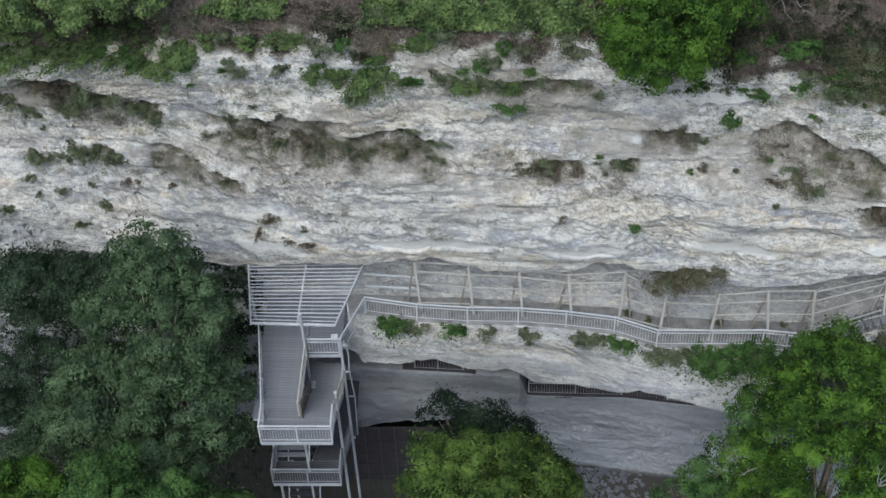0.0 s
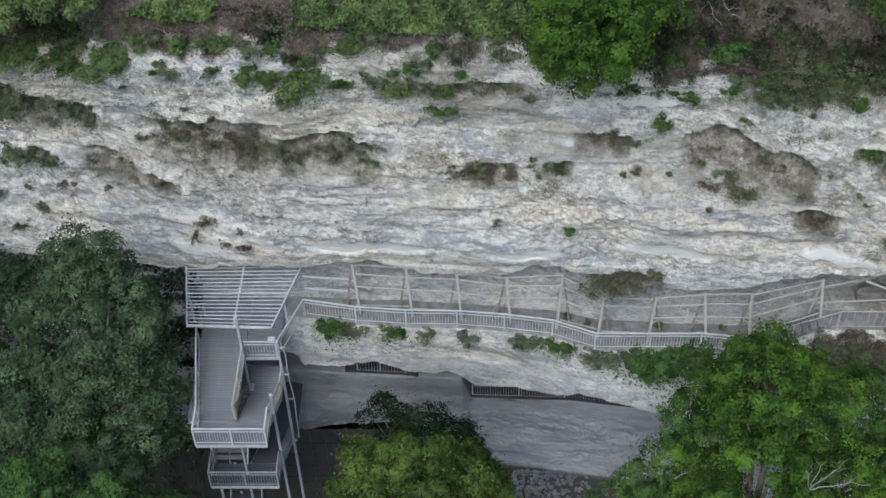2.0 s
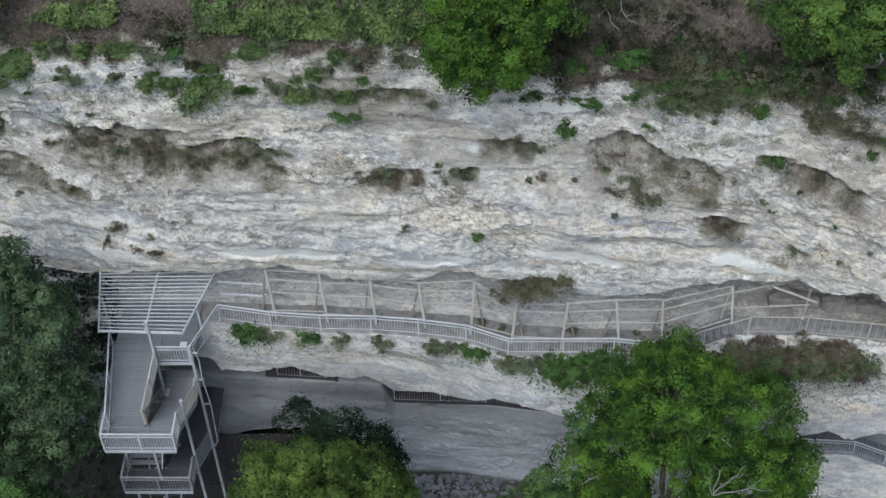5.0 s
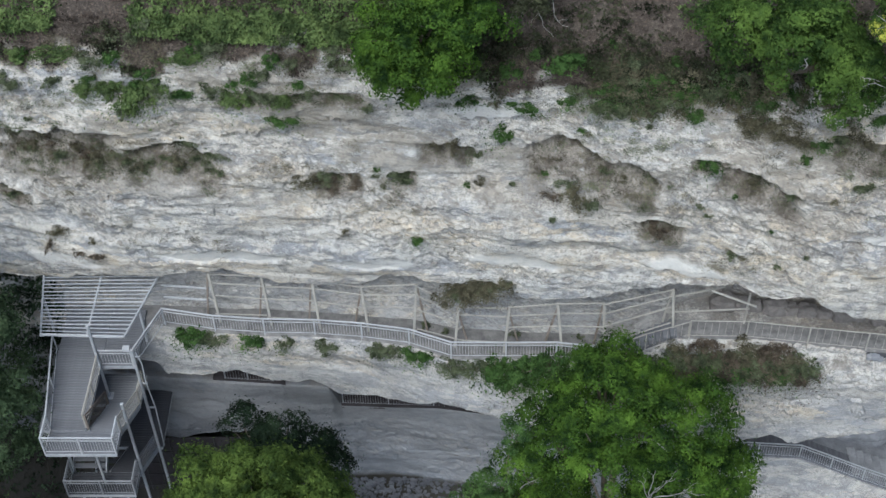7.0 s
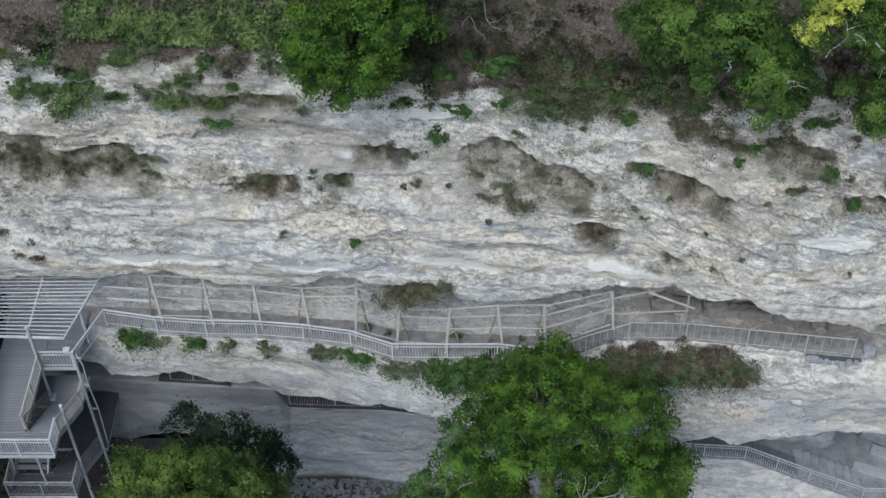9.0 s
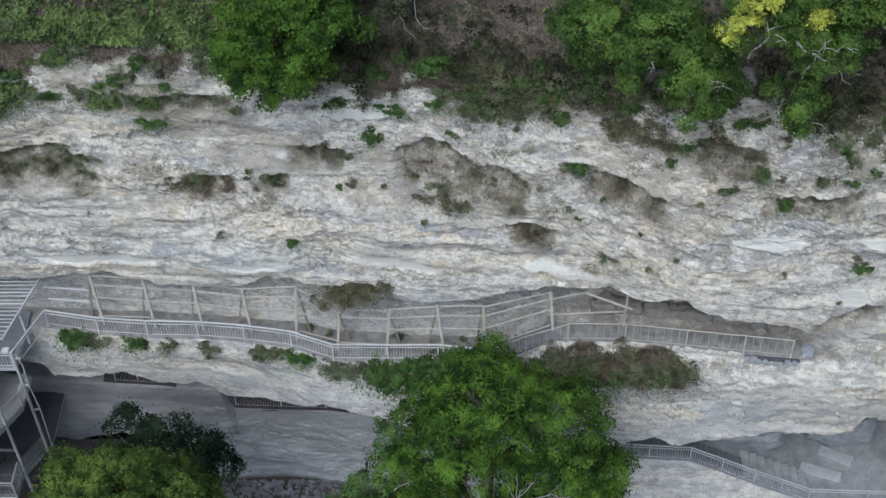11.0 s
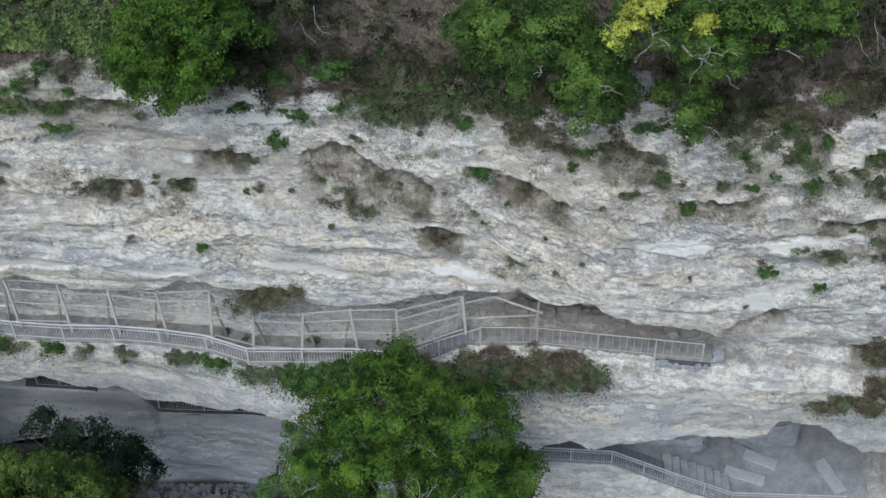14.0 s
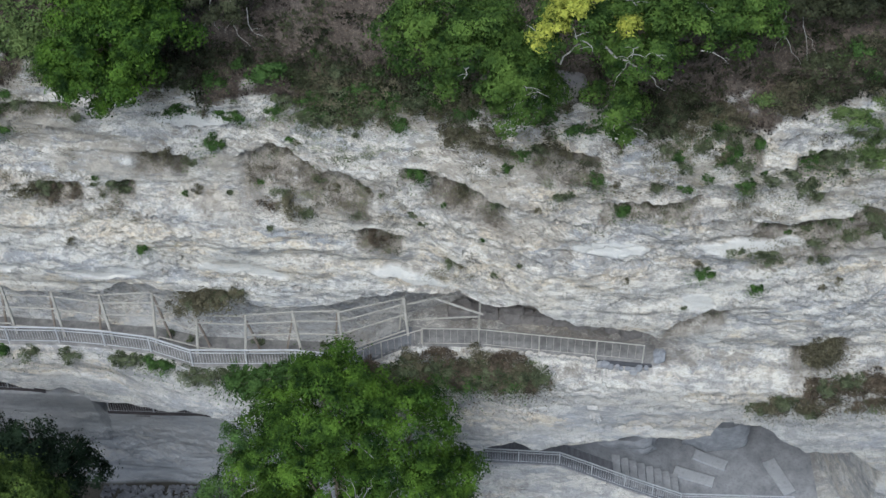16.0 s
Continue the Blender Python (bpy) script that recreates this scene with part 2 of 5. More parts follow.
def make_leaf(name, dark, light, extra=None):
    m, nt, b = material(name, 0.75)
    b.inputs["Specular IOR Level"].default_value = 0.12
    g = nt.nodes.new("ShaderNodeNewGeometry")
    c = blend(nt, times(nt, times(nt, g.outputs["Random Per Island"], 0.6), 0.2, "ADD"), dark, light)
    # darker noise patches imitate the shaded gaps inside a crown
    c = blend(nt, noisy(nt, coords(nt), 1.5, 5, 0.6, 0.44, 0.6), c, tuple(0.48 * k for k in dark))
    c = blend(nt, times(nt, noisy(nt, coords(nt), 0.7, 5, 0.6, 0.52, 0.66), 0.7), c, tuple(1.45 * k for k in light))
    if extra:
        c = blend(nt, noisy(nt, coords(nt), 0.5, 3, 0.5, 0.56, 0.66), c, extra)
    nt.links.new(c, b.inputs["Base Color"])
    t = nt.nodes.new("ShaderNodeBsdfTranslucent")
    nt.links.new(c, t.inputs["Color"])
    x = nt.nodes.new("ShaderNodeMixShader")
    x.inputs[0].default_value = 0.3
    nt.links.new(b.outputs[0], x.inputs[1])
    nt.links.new(t.outputs[0], x.inputs[2])
    nt.links.new(x.outputs[0], nt.nodes["Material Output"].inputs["Surface"])
    return m


CHALK = make_chalk()
STONE = make_plain("loose_chalk", (0.18, 0.18, 0.185), (0.30, 0.30, 0.30), 1.5)
BOULDER = make_plain("grey_boulder", (0.14, 0.145, 0.155), (0.27, 0.272, 0.28), 2.0)
GRAVEL = make_plain("trodden_gravel", (0.095, 0.09, 0.086), (0.215, 0.203, 0.19), 2.6)
RUBBLE = make_plain("dusty_rubble", (0.045, 0.045, 0.05), (0.15, 0.15, 0.158), 0.9)
TERRACE = make_plain("dusty_terrace", (0.14, 0.14, 0.148), (0.265, 0.265, 0.27), 1.3)
MARL = make_plain("brown_grey_marl", (0.115, 0.102, 0.093), (0.215, 0.195, 0.178), 1.6)
WALK_PLANK = make_plain("dull_walk_boards", (0.08, 0.08, 0.088), (0.15, 0.15, 0.16), 1.2, 0.85, (6, 1, 1))
CONCRETE = make_plain("concrete", (0.23, 0.232, 0.24), (0.32, 0.32, 0.325), 0.8)
FOREST = make_plain("forest_floor", (0.035, 0.03, 0.022), (0.08, 0.065, 0.045), 0.6)
PLANK = make_plain("weathered_planks", (0.115, 0.115, 0.122), (0.19, 0.19, 0.196), 1.2, 0.85, (1, 6, 6), 0, 0.4, 0.35)
OLD_WOOD = make_plain("old_tan_wood", (0.29, 0.27, 0.23), (0.42, 0.395, 0.35), 1.5, 0.9, (5, 5, 1), 0, 0.4, 0.3)
RUSTY = make_plain("rusty_wood", (0.15, 0.115, 0.09), (0.27, 0.235, 0.20), 2.0)
PAINT = make_plain("weathered_white_paint", (0.33, 0.33, 0.33), (0.45, 0.45, 0.45), 1.5, 0.6)
PALE = make_plain("pale_galvanised_steel", (0.31, 0.317, 0.325), (0.43, 0.438, 0.447), 1.5, 0.55, (1, 1, 1), 0.2)
# rail steel made darker to carry the shade low on the cliff
DULL_STEEL = make_plain("steel_dulled_for_shade", (0.17, 0.172, 0.18), (0.25, 0.25, 0.258), 1.5, 0.6)
STEEL = make_plain("grey_steel", (0.25, 0.252, 0.26), (0.34, 0.34, 0.348), 1.5, 0.6)
DARK_STEEL = make_plain("dull_dark_steel", (0.035, 0.033, 0.032), (0.06, 0.058, 0.055), 1.5, 0.6)
BARK = make_plain("bark", (0.10, 0.08, 0.06), (0.2, 0.17, 0.13), 2.0, 0.95, (4, 4, 1))
TWIG = make_plain("dead_twig", (0.2, 0.185, 0.165), (0.31, 0.295, 0.27), 3.0)
LEAF_DARK = make_leaf("dark_leaves", (0.046, 0.074, 0.033), (0.10, 0.14, 0.066))
LEAF_GREEN = make_leaf("green_leaves", (0.036, 0.08, 0.021), (0.098, 0.16, 0.042))
LEAF_BRIGHT = make_leaf("bright_leaves", (0.022, 0.055, 0.01), (0.096, 0.165, 0.02))
LEAF_TOP = make_leaf("cliff_top_leaves", (0.03, 0.066, 0.014), (0.102, 0.158, 0.03))
# near-black that holds the cave's shade, for gate netting and gallery floors
CAVE_DARK = make_plain("cave_darkness", (0.018, 0.015, 0.016), (0.042, 0.036, 0.037), 1.0)
# leaf green taken down to near black to hold deep shade
LEAF_BLACK = make_leaf("leaves_blackened_for_shade", (0.010, 0.020, 0.011), (0.026, 0.042, 0.02))
# leaf green with the shade of the rock wall put into it
LEAF_SHADE = make_leaf("leaves_darkened_for_shade", (0.022, 0.038, 0.021), (0.055, 0.078, 0.042))
LEAF_UNDER = make_leaf("low_undergrowth", (0.03, 0.035, 0.018), (0.065, 0.07, 0.036))
LEAF_HAZE = make_leaf("dull_thicket_leaves", (0.08, 0.122, 0.042), (0.165, 0.215, 0.072))
LEAF_OLIVE = make_leaf("yellow_green_leaves", (0.034, 0.064, 0.014), (0.115, 0.16, 0.03))
LEAF_DRY = make_leaf("dry_grass", (0.095, 0.086, 0.052), (0.195, 0.176, 0.112))
# warm sun on the treetop, given as a leaf colour
LEAF_YELLOW = make_leaf("sun_gilt_leaves", (0.20, 0.24, 0.035), (0.46, 0.46, 0.08))
LEAF_RUST = make_leaf("withered_brown_leaves", (0.085, 0.066, 0.047), (0.175, 0.14, 0.1))
LEAF_SCRUB = make_leaf("scrub_leaves", (0.078, 0.097, 0.05), (0.172, 0.188, 0.105))
LEAF_FALLEN = make_leaf("fallen_leaves", (0.045, 0.035, 0.027), (0.135, 0.103, 0.083))
# plank colour with deep shade put into it
SHADY_PLANK = make_plain("planks_darkened_for_shade", (0.04, 0.04, 0.044), (0.075, 0.075, 0.08), 1.2, 0.85, (1, 6, 6), 0, 0.4, 0.35)


# ---- builders ----
def part(name, bm, mat, parent=None, label=""):
    me = bpy.data.meshes.new(name)
    bm.to_mesh(me)
    bm.free()
    me.materials.append(mat)
    ob = new(name, me)
    ob.parent = parent
    return tagged(ob, label)


def piece(name, me, parent, m):
    ob = new(name, me)
    ob.parent = parent
    ob.matrix_basis = m
    return ob


def thing(name, label, category, group="", kind="", at=(0, 0, 0)):
    ob = new(name)
    ob.location = at
    ob.empty_display_size = 0.2
    return tagged(ob, label, category, group, kind)


def box_bm(x0, x1, y0, y1, z0, z1, bevel=0.0):
    bm = bmesh.new()
    bmesh.ops.create_cube(bm, size=1)
    for v in bm.verts:
        v.co = Vector(((x0 + x1) / 2 + v.co.x * (x1 - x0), (y0 + y1) / 2 + v.co.y * (y1 - y0), (z0 + z1) / 2 + v.co.z * (z1 - z0)))
    if bevel:
        bmesh.ops.bevel(bm, geom=bm.edges[:], offset=bevel, segments=1, affect="EDGES")
    return bm


def bar_bm(a, b, w, h=None, bevel=0.0):
    """A square bar from a to b."""
    a, b = Vector(a), Vector(b)
    n = (b - a).length
    bm = box_bm(-w / 2, w / 2, -(h or w) / 2, (h or w) / 2, 0, n, bevel)
    d = (b - a).normalized()
    up = Vector((0, 0, 1)) if abs(d.z) < 0.9 else Vector((0, 1, 0))
    side = up.cross(d).normalized()
    m = Matrix((side, d.cross(side), d)).transposed().to_4x4()
    bm.transform(Matrix.Translation(a) @ m)
    return bm


def pipe_bm(points, radii, sides=7):
    """A tapered tube along points."""
    bm = bmesh.new()
    rings = []
    for i, p in enumerate(points):
        p = Vector(p)
        d = (Vector(points[min(i + 1, len(points) - 1)]) - Vector(points[max(i - 1, 0)])).normalized()
        s = d.orthogonal().normalized()
        t = d.cross(s)
        rings.append([bm.verts.new(p + radii[i] * (math.cos(k * math.tau / sides) * s + math.sin(k * math.tau / sides) * t)) for k in range(sides)])
    for a, b in zip(rings, rings[1:]):
        for k in range(sides):
            bm.faces.new((a[k], a[(k + 1) % sides], b[(k + 1) % sides], b[k]))
    bm.faces.new(rings[0][::-1])
    bm.faces.new(rings[-1])
    bmesh.ops.recalc_face_normals(bm, faces=bm.faces)
    return bm


def mesh_np(name, verts, faces, mat, smooth=False):
    """A mesh of quads from arrays."""
    me = bpy.data.meshes.new(name)
    n, k = faces.shape
    me.vertices.add(len(verts))
    me.vertices.foreach_set("co", np.asarray(verts, np.float32).ravel())
    me.loops.add(n * k)
    me.loops.foreach_set("vertex_index", faces.astype(np.int32).ravel())
    me.polygons.add(n)
    me.polygons.foreach_set("loop_start", np.arange(0, n * k, k, dtype=np.int32))
    me.polygons.foreach_set("use_smooth", np.full(n, smooth))
    me.update(calc_edges=True)
    me.materials.append(mat)
    return me


def lattice(ix, iy, iz):
    h = (ix * 374761393 + iy * 668265263 + iz * 1274126177) & 0x7FFFFFFF
    h = ((h ^ (h >> 13)) * 1103515245) & 0x7FFFFFFF
    return ((h ^ (h >> 16)) & 0xFFFF) / 65535.0


def value_noise(x, y, z):
    fx, fy, fz = np.floor(x), np.floor(y), np.floor(z)
    ix, iy, iz = fx.astype(np.int64), fy.astype(np.int64), fz.astype(np.int64)
    u, v, w = x - fx, y - fy, z - fz
    u, v, w = (k * k * k * (k * (k * 6 - 15) + 10) for k in (u, v, w))
    out = 0
    for a in (0, 1):
        for b in (0, 1):
            for c in (0, 1):
                out = out + lattice(ix + a, iy + b, iz + c) * (u if a else 1 - u) * (v if b else 1 - v) * (w if c else 1 - w)
    return out * 2 - 1


def fractal(x, y, z, octaves=4, gain=0.5):
    total, amp = 0, 1.0
    for k in range(octaves):
        total = total + amp * value_noise(x + 17.3 * k, y + 5.1 * k, z + 9.7 * k)
        x, y, z, amp = x * 2.03, y * 2.03, z * 2.03, amp * gain
    return total


def cells(u, v):
    """Distance to the nearest and second cell point of a jittered plane lattice, and the nearest cell's own number."""
    fu, fv = np.floor(u).astype(np.int64), np.floor(v).astype(np.int64)
    best, second, own = np.full(u.shape, 9.0), np.full(u.shape, 9.0), np.zeros(u.shape)
    for a in (-1, 0, 1):
        for b in (-1, 0, 1):
            k = fu * 0
            du = fu + a + lattice(fu + a, fv + b, k + 3) - u
            dv = fv + b + lattice(fu + a, fv + b, k + 8) - v
            d = np.sqrt(du * du + dv * dv)
            near = d < best
            second = np.where(near, best, np.minimum(second, d))
            own = np.where(near, lattice(fu + a, fv + b, k + 21), own)
            best = np.where(near, d, best)
    return best, second, own


# ---- the cliff ----
def along(*pairs):
    xs, vs = zip(*pairs)
    return lambda x: np.interp(x, xs, vs)


TOP_Y = along((-20, 5.3), (-8, 4.4), (0, 3.8), (13, 3.4), (20, 2.9), (25, 2.2), (30, 0.9), (36, 0.3), (48, 0.6))
TOP_Z = along((-20, 12.3), (-8, 12.2), (-3, 12.9), (0, 13.3), (9, 13.3), (11, 12.8), (18, 12.6), (22, 12.2), (27, 12.3), (34, 12.4), (36, 12.8), (38, 14.1), (40, 15.1), (48, 15.4))
HIGH_Y = along((-20, 6.0), (-7, 4.7), (0, 3.45), (13, 3.1), (18, 2.6), (21, 1.85), (24.5, 1.65), (29, 0.3), (35, 0.0), (48, 0.5))
MID_Y = along((-20, 6.0), (-12, 5.4), (-6.7, 4.5), (0, 2.75), (11.5, 2.0), (17, 1.6), (21, 1.5), (24, 1.2), (29, -0.4), (35, -0.6), (40, -0.4), (48, 0.0))
LIP_Y = along((-20, 5.2), (-12, 4.5), (-8, 3.7), (-3, 3.0), (7.5, 2.44), (17, 1.57), (23, 0.9), (29, -0.6), (35, -0.4), (48, 0.0))
LIP_Z = along((-20, 5.0), (-15.0, 4.1), (-13.8, 3.3), (-12.6, 2.3), (-12, 1.9), (-5.7, 2.1), (-2, 2.7), (0.9, 2.8), (2.4, 3.3), (4.9, 3.3), (6.6, 2.65), (10, 2.9), (11.2, 3.6), (13.3, 3.3),
              (16, 3.5), (16.7, 2.75), (19.3, 2.9), (22.4, 3.9), (25.6, 4.9), (27, 4.35), (28.6, 4.85), (29.8, 4.0), (31.7, 3.7), (33.6, 2.95), (35.5, 2.7), (40, 2.2), (48, 2))
BACK_Y = along((-20, 5.6), (-6, 4.3), (-4, 3.9), (1, 4.6), (5, 4.8), (10, 4.4), (14, 4.0), (20, 3.7), (23.4, 4.0), (25, 4.5), (30, 3.9), (33.3, 1.9), (36, 0.4), (39, 0.0), (48, 0.1))
WALL_FOOT = along((-20, 0.3), (-3, 0.3), (1, 1.0), (4, 1.4), (10, 1.5), (20, 1.6), (23.4, 1.6), (25, 1.6), (30, 1.6), (33.3, 0.9), (36, 0.4), (48, 0.3))
FLOOR_Z = along((-20, -1.0), (-4, -0.3), (12, -0.12), (14, -0.5), (20.6, -0.5), (23.5, 1.35), (34, 1.4), (36, 1.5), (48, 0.9))
EDGE_Y = along((-20, 5.2), (-6, 4.0), (-4, 3.3), (0.6, 2.45), (3.2, 2.0), (5.5, 1.78), (7.7, 1.72), (9.8, 1.5), (11.9, 1.15), (13.8, 0.68), (18.4, 0.7),
               (20.5, 0.42), (24, 0.35), (26.4, 0.3), (29, -0.05), (33.2, -0.6), (36, -0.9), (48, -1.0))
BULGE = along((-20, 0.2), (12, 0.35), (20, 0.5), (24, 0.9), (28, 0.9), (33, 0.55), (48, 0.4))
LOW_Y = along((-20, 4.8), (-5, 3.2), (0, 1.8), (8.3, 1.6), (13, 0.2), (18, -1), (27, -1.1), (33, -1.2), (48, -1.4))
LOW_Z = along((-20, -3), (-3, -2.2), (0.3, -1.9), (0.7, -2.9), (2.2, -2.95), (4, -2.6), (5.5, -3.4), (7.3, -3.3), (8.3, -4.1), (9.9, -3.8), (11.4, -3.5), (13.2, -2.9),
              (15.9, -3.2), (20, -3), (26.5, -4.2), (28, -3.6), (29.2, -4), (33, -3.1), (36.6, -3.1), (37, -2.1), (38.7, -2.2), (41, -4), (43, -4), (45, -6), (48, -8))
CAVE_Y = along((-20, 5.4), (-3, 4.2), (0, 5.5), (4, 5.4), (8, 4.9), (18, 4.2), (26, 4), (32, 4), (36, 5.3), (42.9, 5.3), (43.4, 2.6), (44.8, -1.0), (48, -1.4))
SHELF_Z = along((-20, -8), (0, -5.2), (3, -5.2), (7.9, -5.2), (8.25, -7.5), (13, -7.05), (20, -7.6), (26, -8.3), (30.3, -8.3), (33.4, -9.6), (36.2, -11), (48, -11))
SHELF_Y = along((-20, 5.0), (-3, 4.0), (0, 3.3), (7.9, 2.75), (8.25, 3.35), (13, 2.85), (20, 2.2), (26, 1.1), (30.3, 0.82), (33.4, 0.4), (36.2, 0.3), (43.2, 0.05), (43.5, -1.2), (48, -1.5))
WALL_Y = along((-20, 4.8), (-3, 3.8), (0, 3.5), (8, 3.35), (13, 2.85), (20, 2.0), (26, 0.85), (30.3, 0.6), (33.4, 0.15), (36.2, 0.05), (43.2, -0.2), (43.5, -1.4), (48, -1.6))
FOOT_Y = along((-20, 5.0), (-2, 9.5), (3.8, 9.5), (4.8, 3.6), (9, 3.3), (13, 3.2), (20, 2.0), (26, 0.6), (43.2, -0.4), (43.5, -1.5), (48, -1.6))


def cliff_profile(x):
    """Rows of (y, z, how rough) down the cliff at x, from the wood on top to the valley."""
    ragged = fractal(x * 1.0, x * 0 + 3, x * 0, 5, 0.62)
    ty, tz, lz = TOP_Y(x), TOP_Z(x), LIP_Z(x) + 0.16 * ragged
    fz, ey, lowz, sz = FLOOR_Z(x), EDGE_Y(x), LOW_Z(x) + 0.15 * fractal(x * 0.9, x * 0 + 8, x * 0, 5, 0.62), SHELF_Z(x)
    one = np.ones_like(x)
    return [
        (ty + 45, 26 * one, 0.1, 10), (ty + 6, 18.5 * one, 0.4, 26), (ty + 1.4, np.minimum(tz + 2.0, 16.9), 0.6, 40), (ty, tz, 0.8, 32), (HIGH_Y(x), 10.6 * one, 1, 44),
        (MID_Y(x), 7.0 * one, 1, 36), (LIP_Y(x) - 0.05, lz + 0.9, 0.6, 16), (LIP_Y(x), lz, 0.28, 6), (LIP_Y(x) + 0.35, lz + 0.12, 0.4, 16), (BACK_Y(x), lz - 0.1, 1.1, 40),
        (BACK_Y(x) - WALL_FOOT(x), fz + 0.15, 0.6, 8), (BACK_Y(x) - WALL_FOOT(x) - 0.1, fz, 0.06, 8), (ey, fz, 0.08, 8), (ey - BULGE(x), fz - 0.9, 0.55, 26),
        (LOW_Y(x), lowz, 0.28, 6), (LOW_Y(x) + 0.4, lowz + 0.1, 0.3, 18), (CAVE_Y(x), lowz - 0.2, 0.4, 26), (CAVE_Y(x), sz + 0.1, 0.3, 6), (CAVE_Y(x) - 0.1, sz, 0.05, 10),
        (SHELF_Y(x), sz, 0.1, 36), (WALL_Y(x), -10.2 * one + np.minimum(sz + 9.2, 0), 0.85, 10), (FOOT_Y(x), -10.8 * one + np.minimum(sz + 8.8, 0), 0.9, 44),
        (FOOT_Y(x) - 0.1, -13.5 * one, 0.5, 44), (-8 * one, -17.0 * one, 0.15, 10), (-60 * one, -24 * one, 0.05, 0)]


# Pockets under a lip of rock: middle x, lip height, half width, height, depth, rise of the lip along x
POCKETS_LEFT = [
    (-2.1, 10.75, 3.2, 2.1, 0.85, 0.02), (2.6, 10.0, 2.4, 1.5, 0.35, 0.0), (-11.4, 11.9, 1.6, 1.7, 0.5, 0.0), (-9.7, 11.0, 1.3, 1.6, 0.3, -0.1),
    (-7.4, 10.35, 0.45, 1.0, 0.55, 0.0), (-6.5, 8.2, 1.4, 1.4, 0.45, -0.12), (-4.5, 7.25, 0.9, 0.75, 0.6, -0.3), (-9.8, 8.0, 0.6, 0.4, 0.35, 0.0),
    (8.0, 12.75, 3.3, 0.6, 0.4, 0.02), (13.8, 10.45, 1.3, 0.85, 0.75, 0.0), (9.4, 9.0, 1.2, 0.8, 0.3, 0.0), (12.1, 9.15, 0.6, 0.7, 0.45, 0.0)]
POCKETS_RIGHT = [
    (18.5, 10.7, 1.8, 1.7, 0.6, -0.06), (20.7, 10.35, 1.5, 1.6, 0.6, -0.3), (22.4, 7.6, 1.1, 0.85, 0.45, -0.05), (26.0, 10.35, 1.9, 1.2, 0.7, -0.15), (24.1, 10.75, 0.9, 0.6, 0.35, 0.0),
    (29.9, 12.5, 1.6, 1.1, 0.3, 0.0), (36.3, 13.6, 0.75, 1.3, 0.7, 0.0), (38.8, 13.0, 0.8, 0.9, 0.5, 0.0), (35.3, 4.5, 1.5, 1.3, 0.8, 0.45),
    (40.8, 2.6, 1.3, 1.2, 0.9, 0.1), (39.5, 9.7, 3.2, 1.6, 0.35, 0.1), (33.0, 10.6, 2.2, 0.8, 0.4, 0.1)]


# Clean scars: middle x, height, half width, half height
SCARS = [(35.5, 2.45, 1.25, 0.42), (35.2, 5.3, 0.7, 0.5), (37.0, 8.3, 2.2, 0.35), (31.5, 8.0, 1.6, 0.4), (16.5, 5.0, 2.0, 0.35), (4.0, 4.4, 2.6, 0.4), (10.5, 4.3, 1.8, 0.35), (-3.0, 3.6, 1.6, 0.35), (23.5, 5.2, 1.6, 0.35), (-1.0, 11.9, 2.4, 0.35), (15.5, 11.9, 2.0, 0.3)]


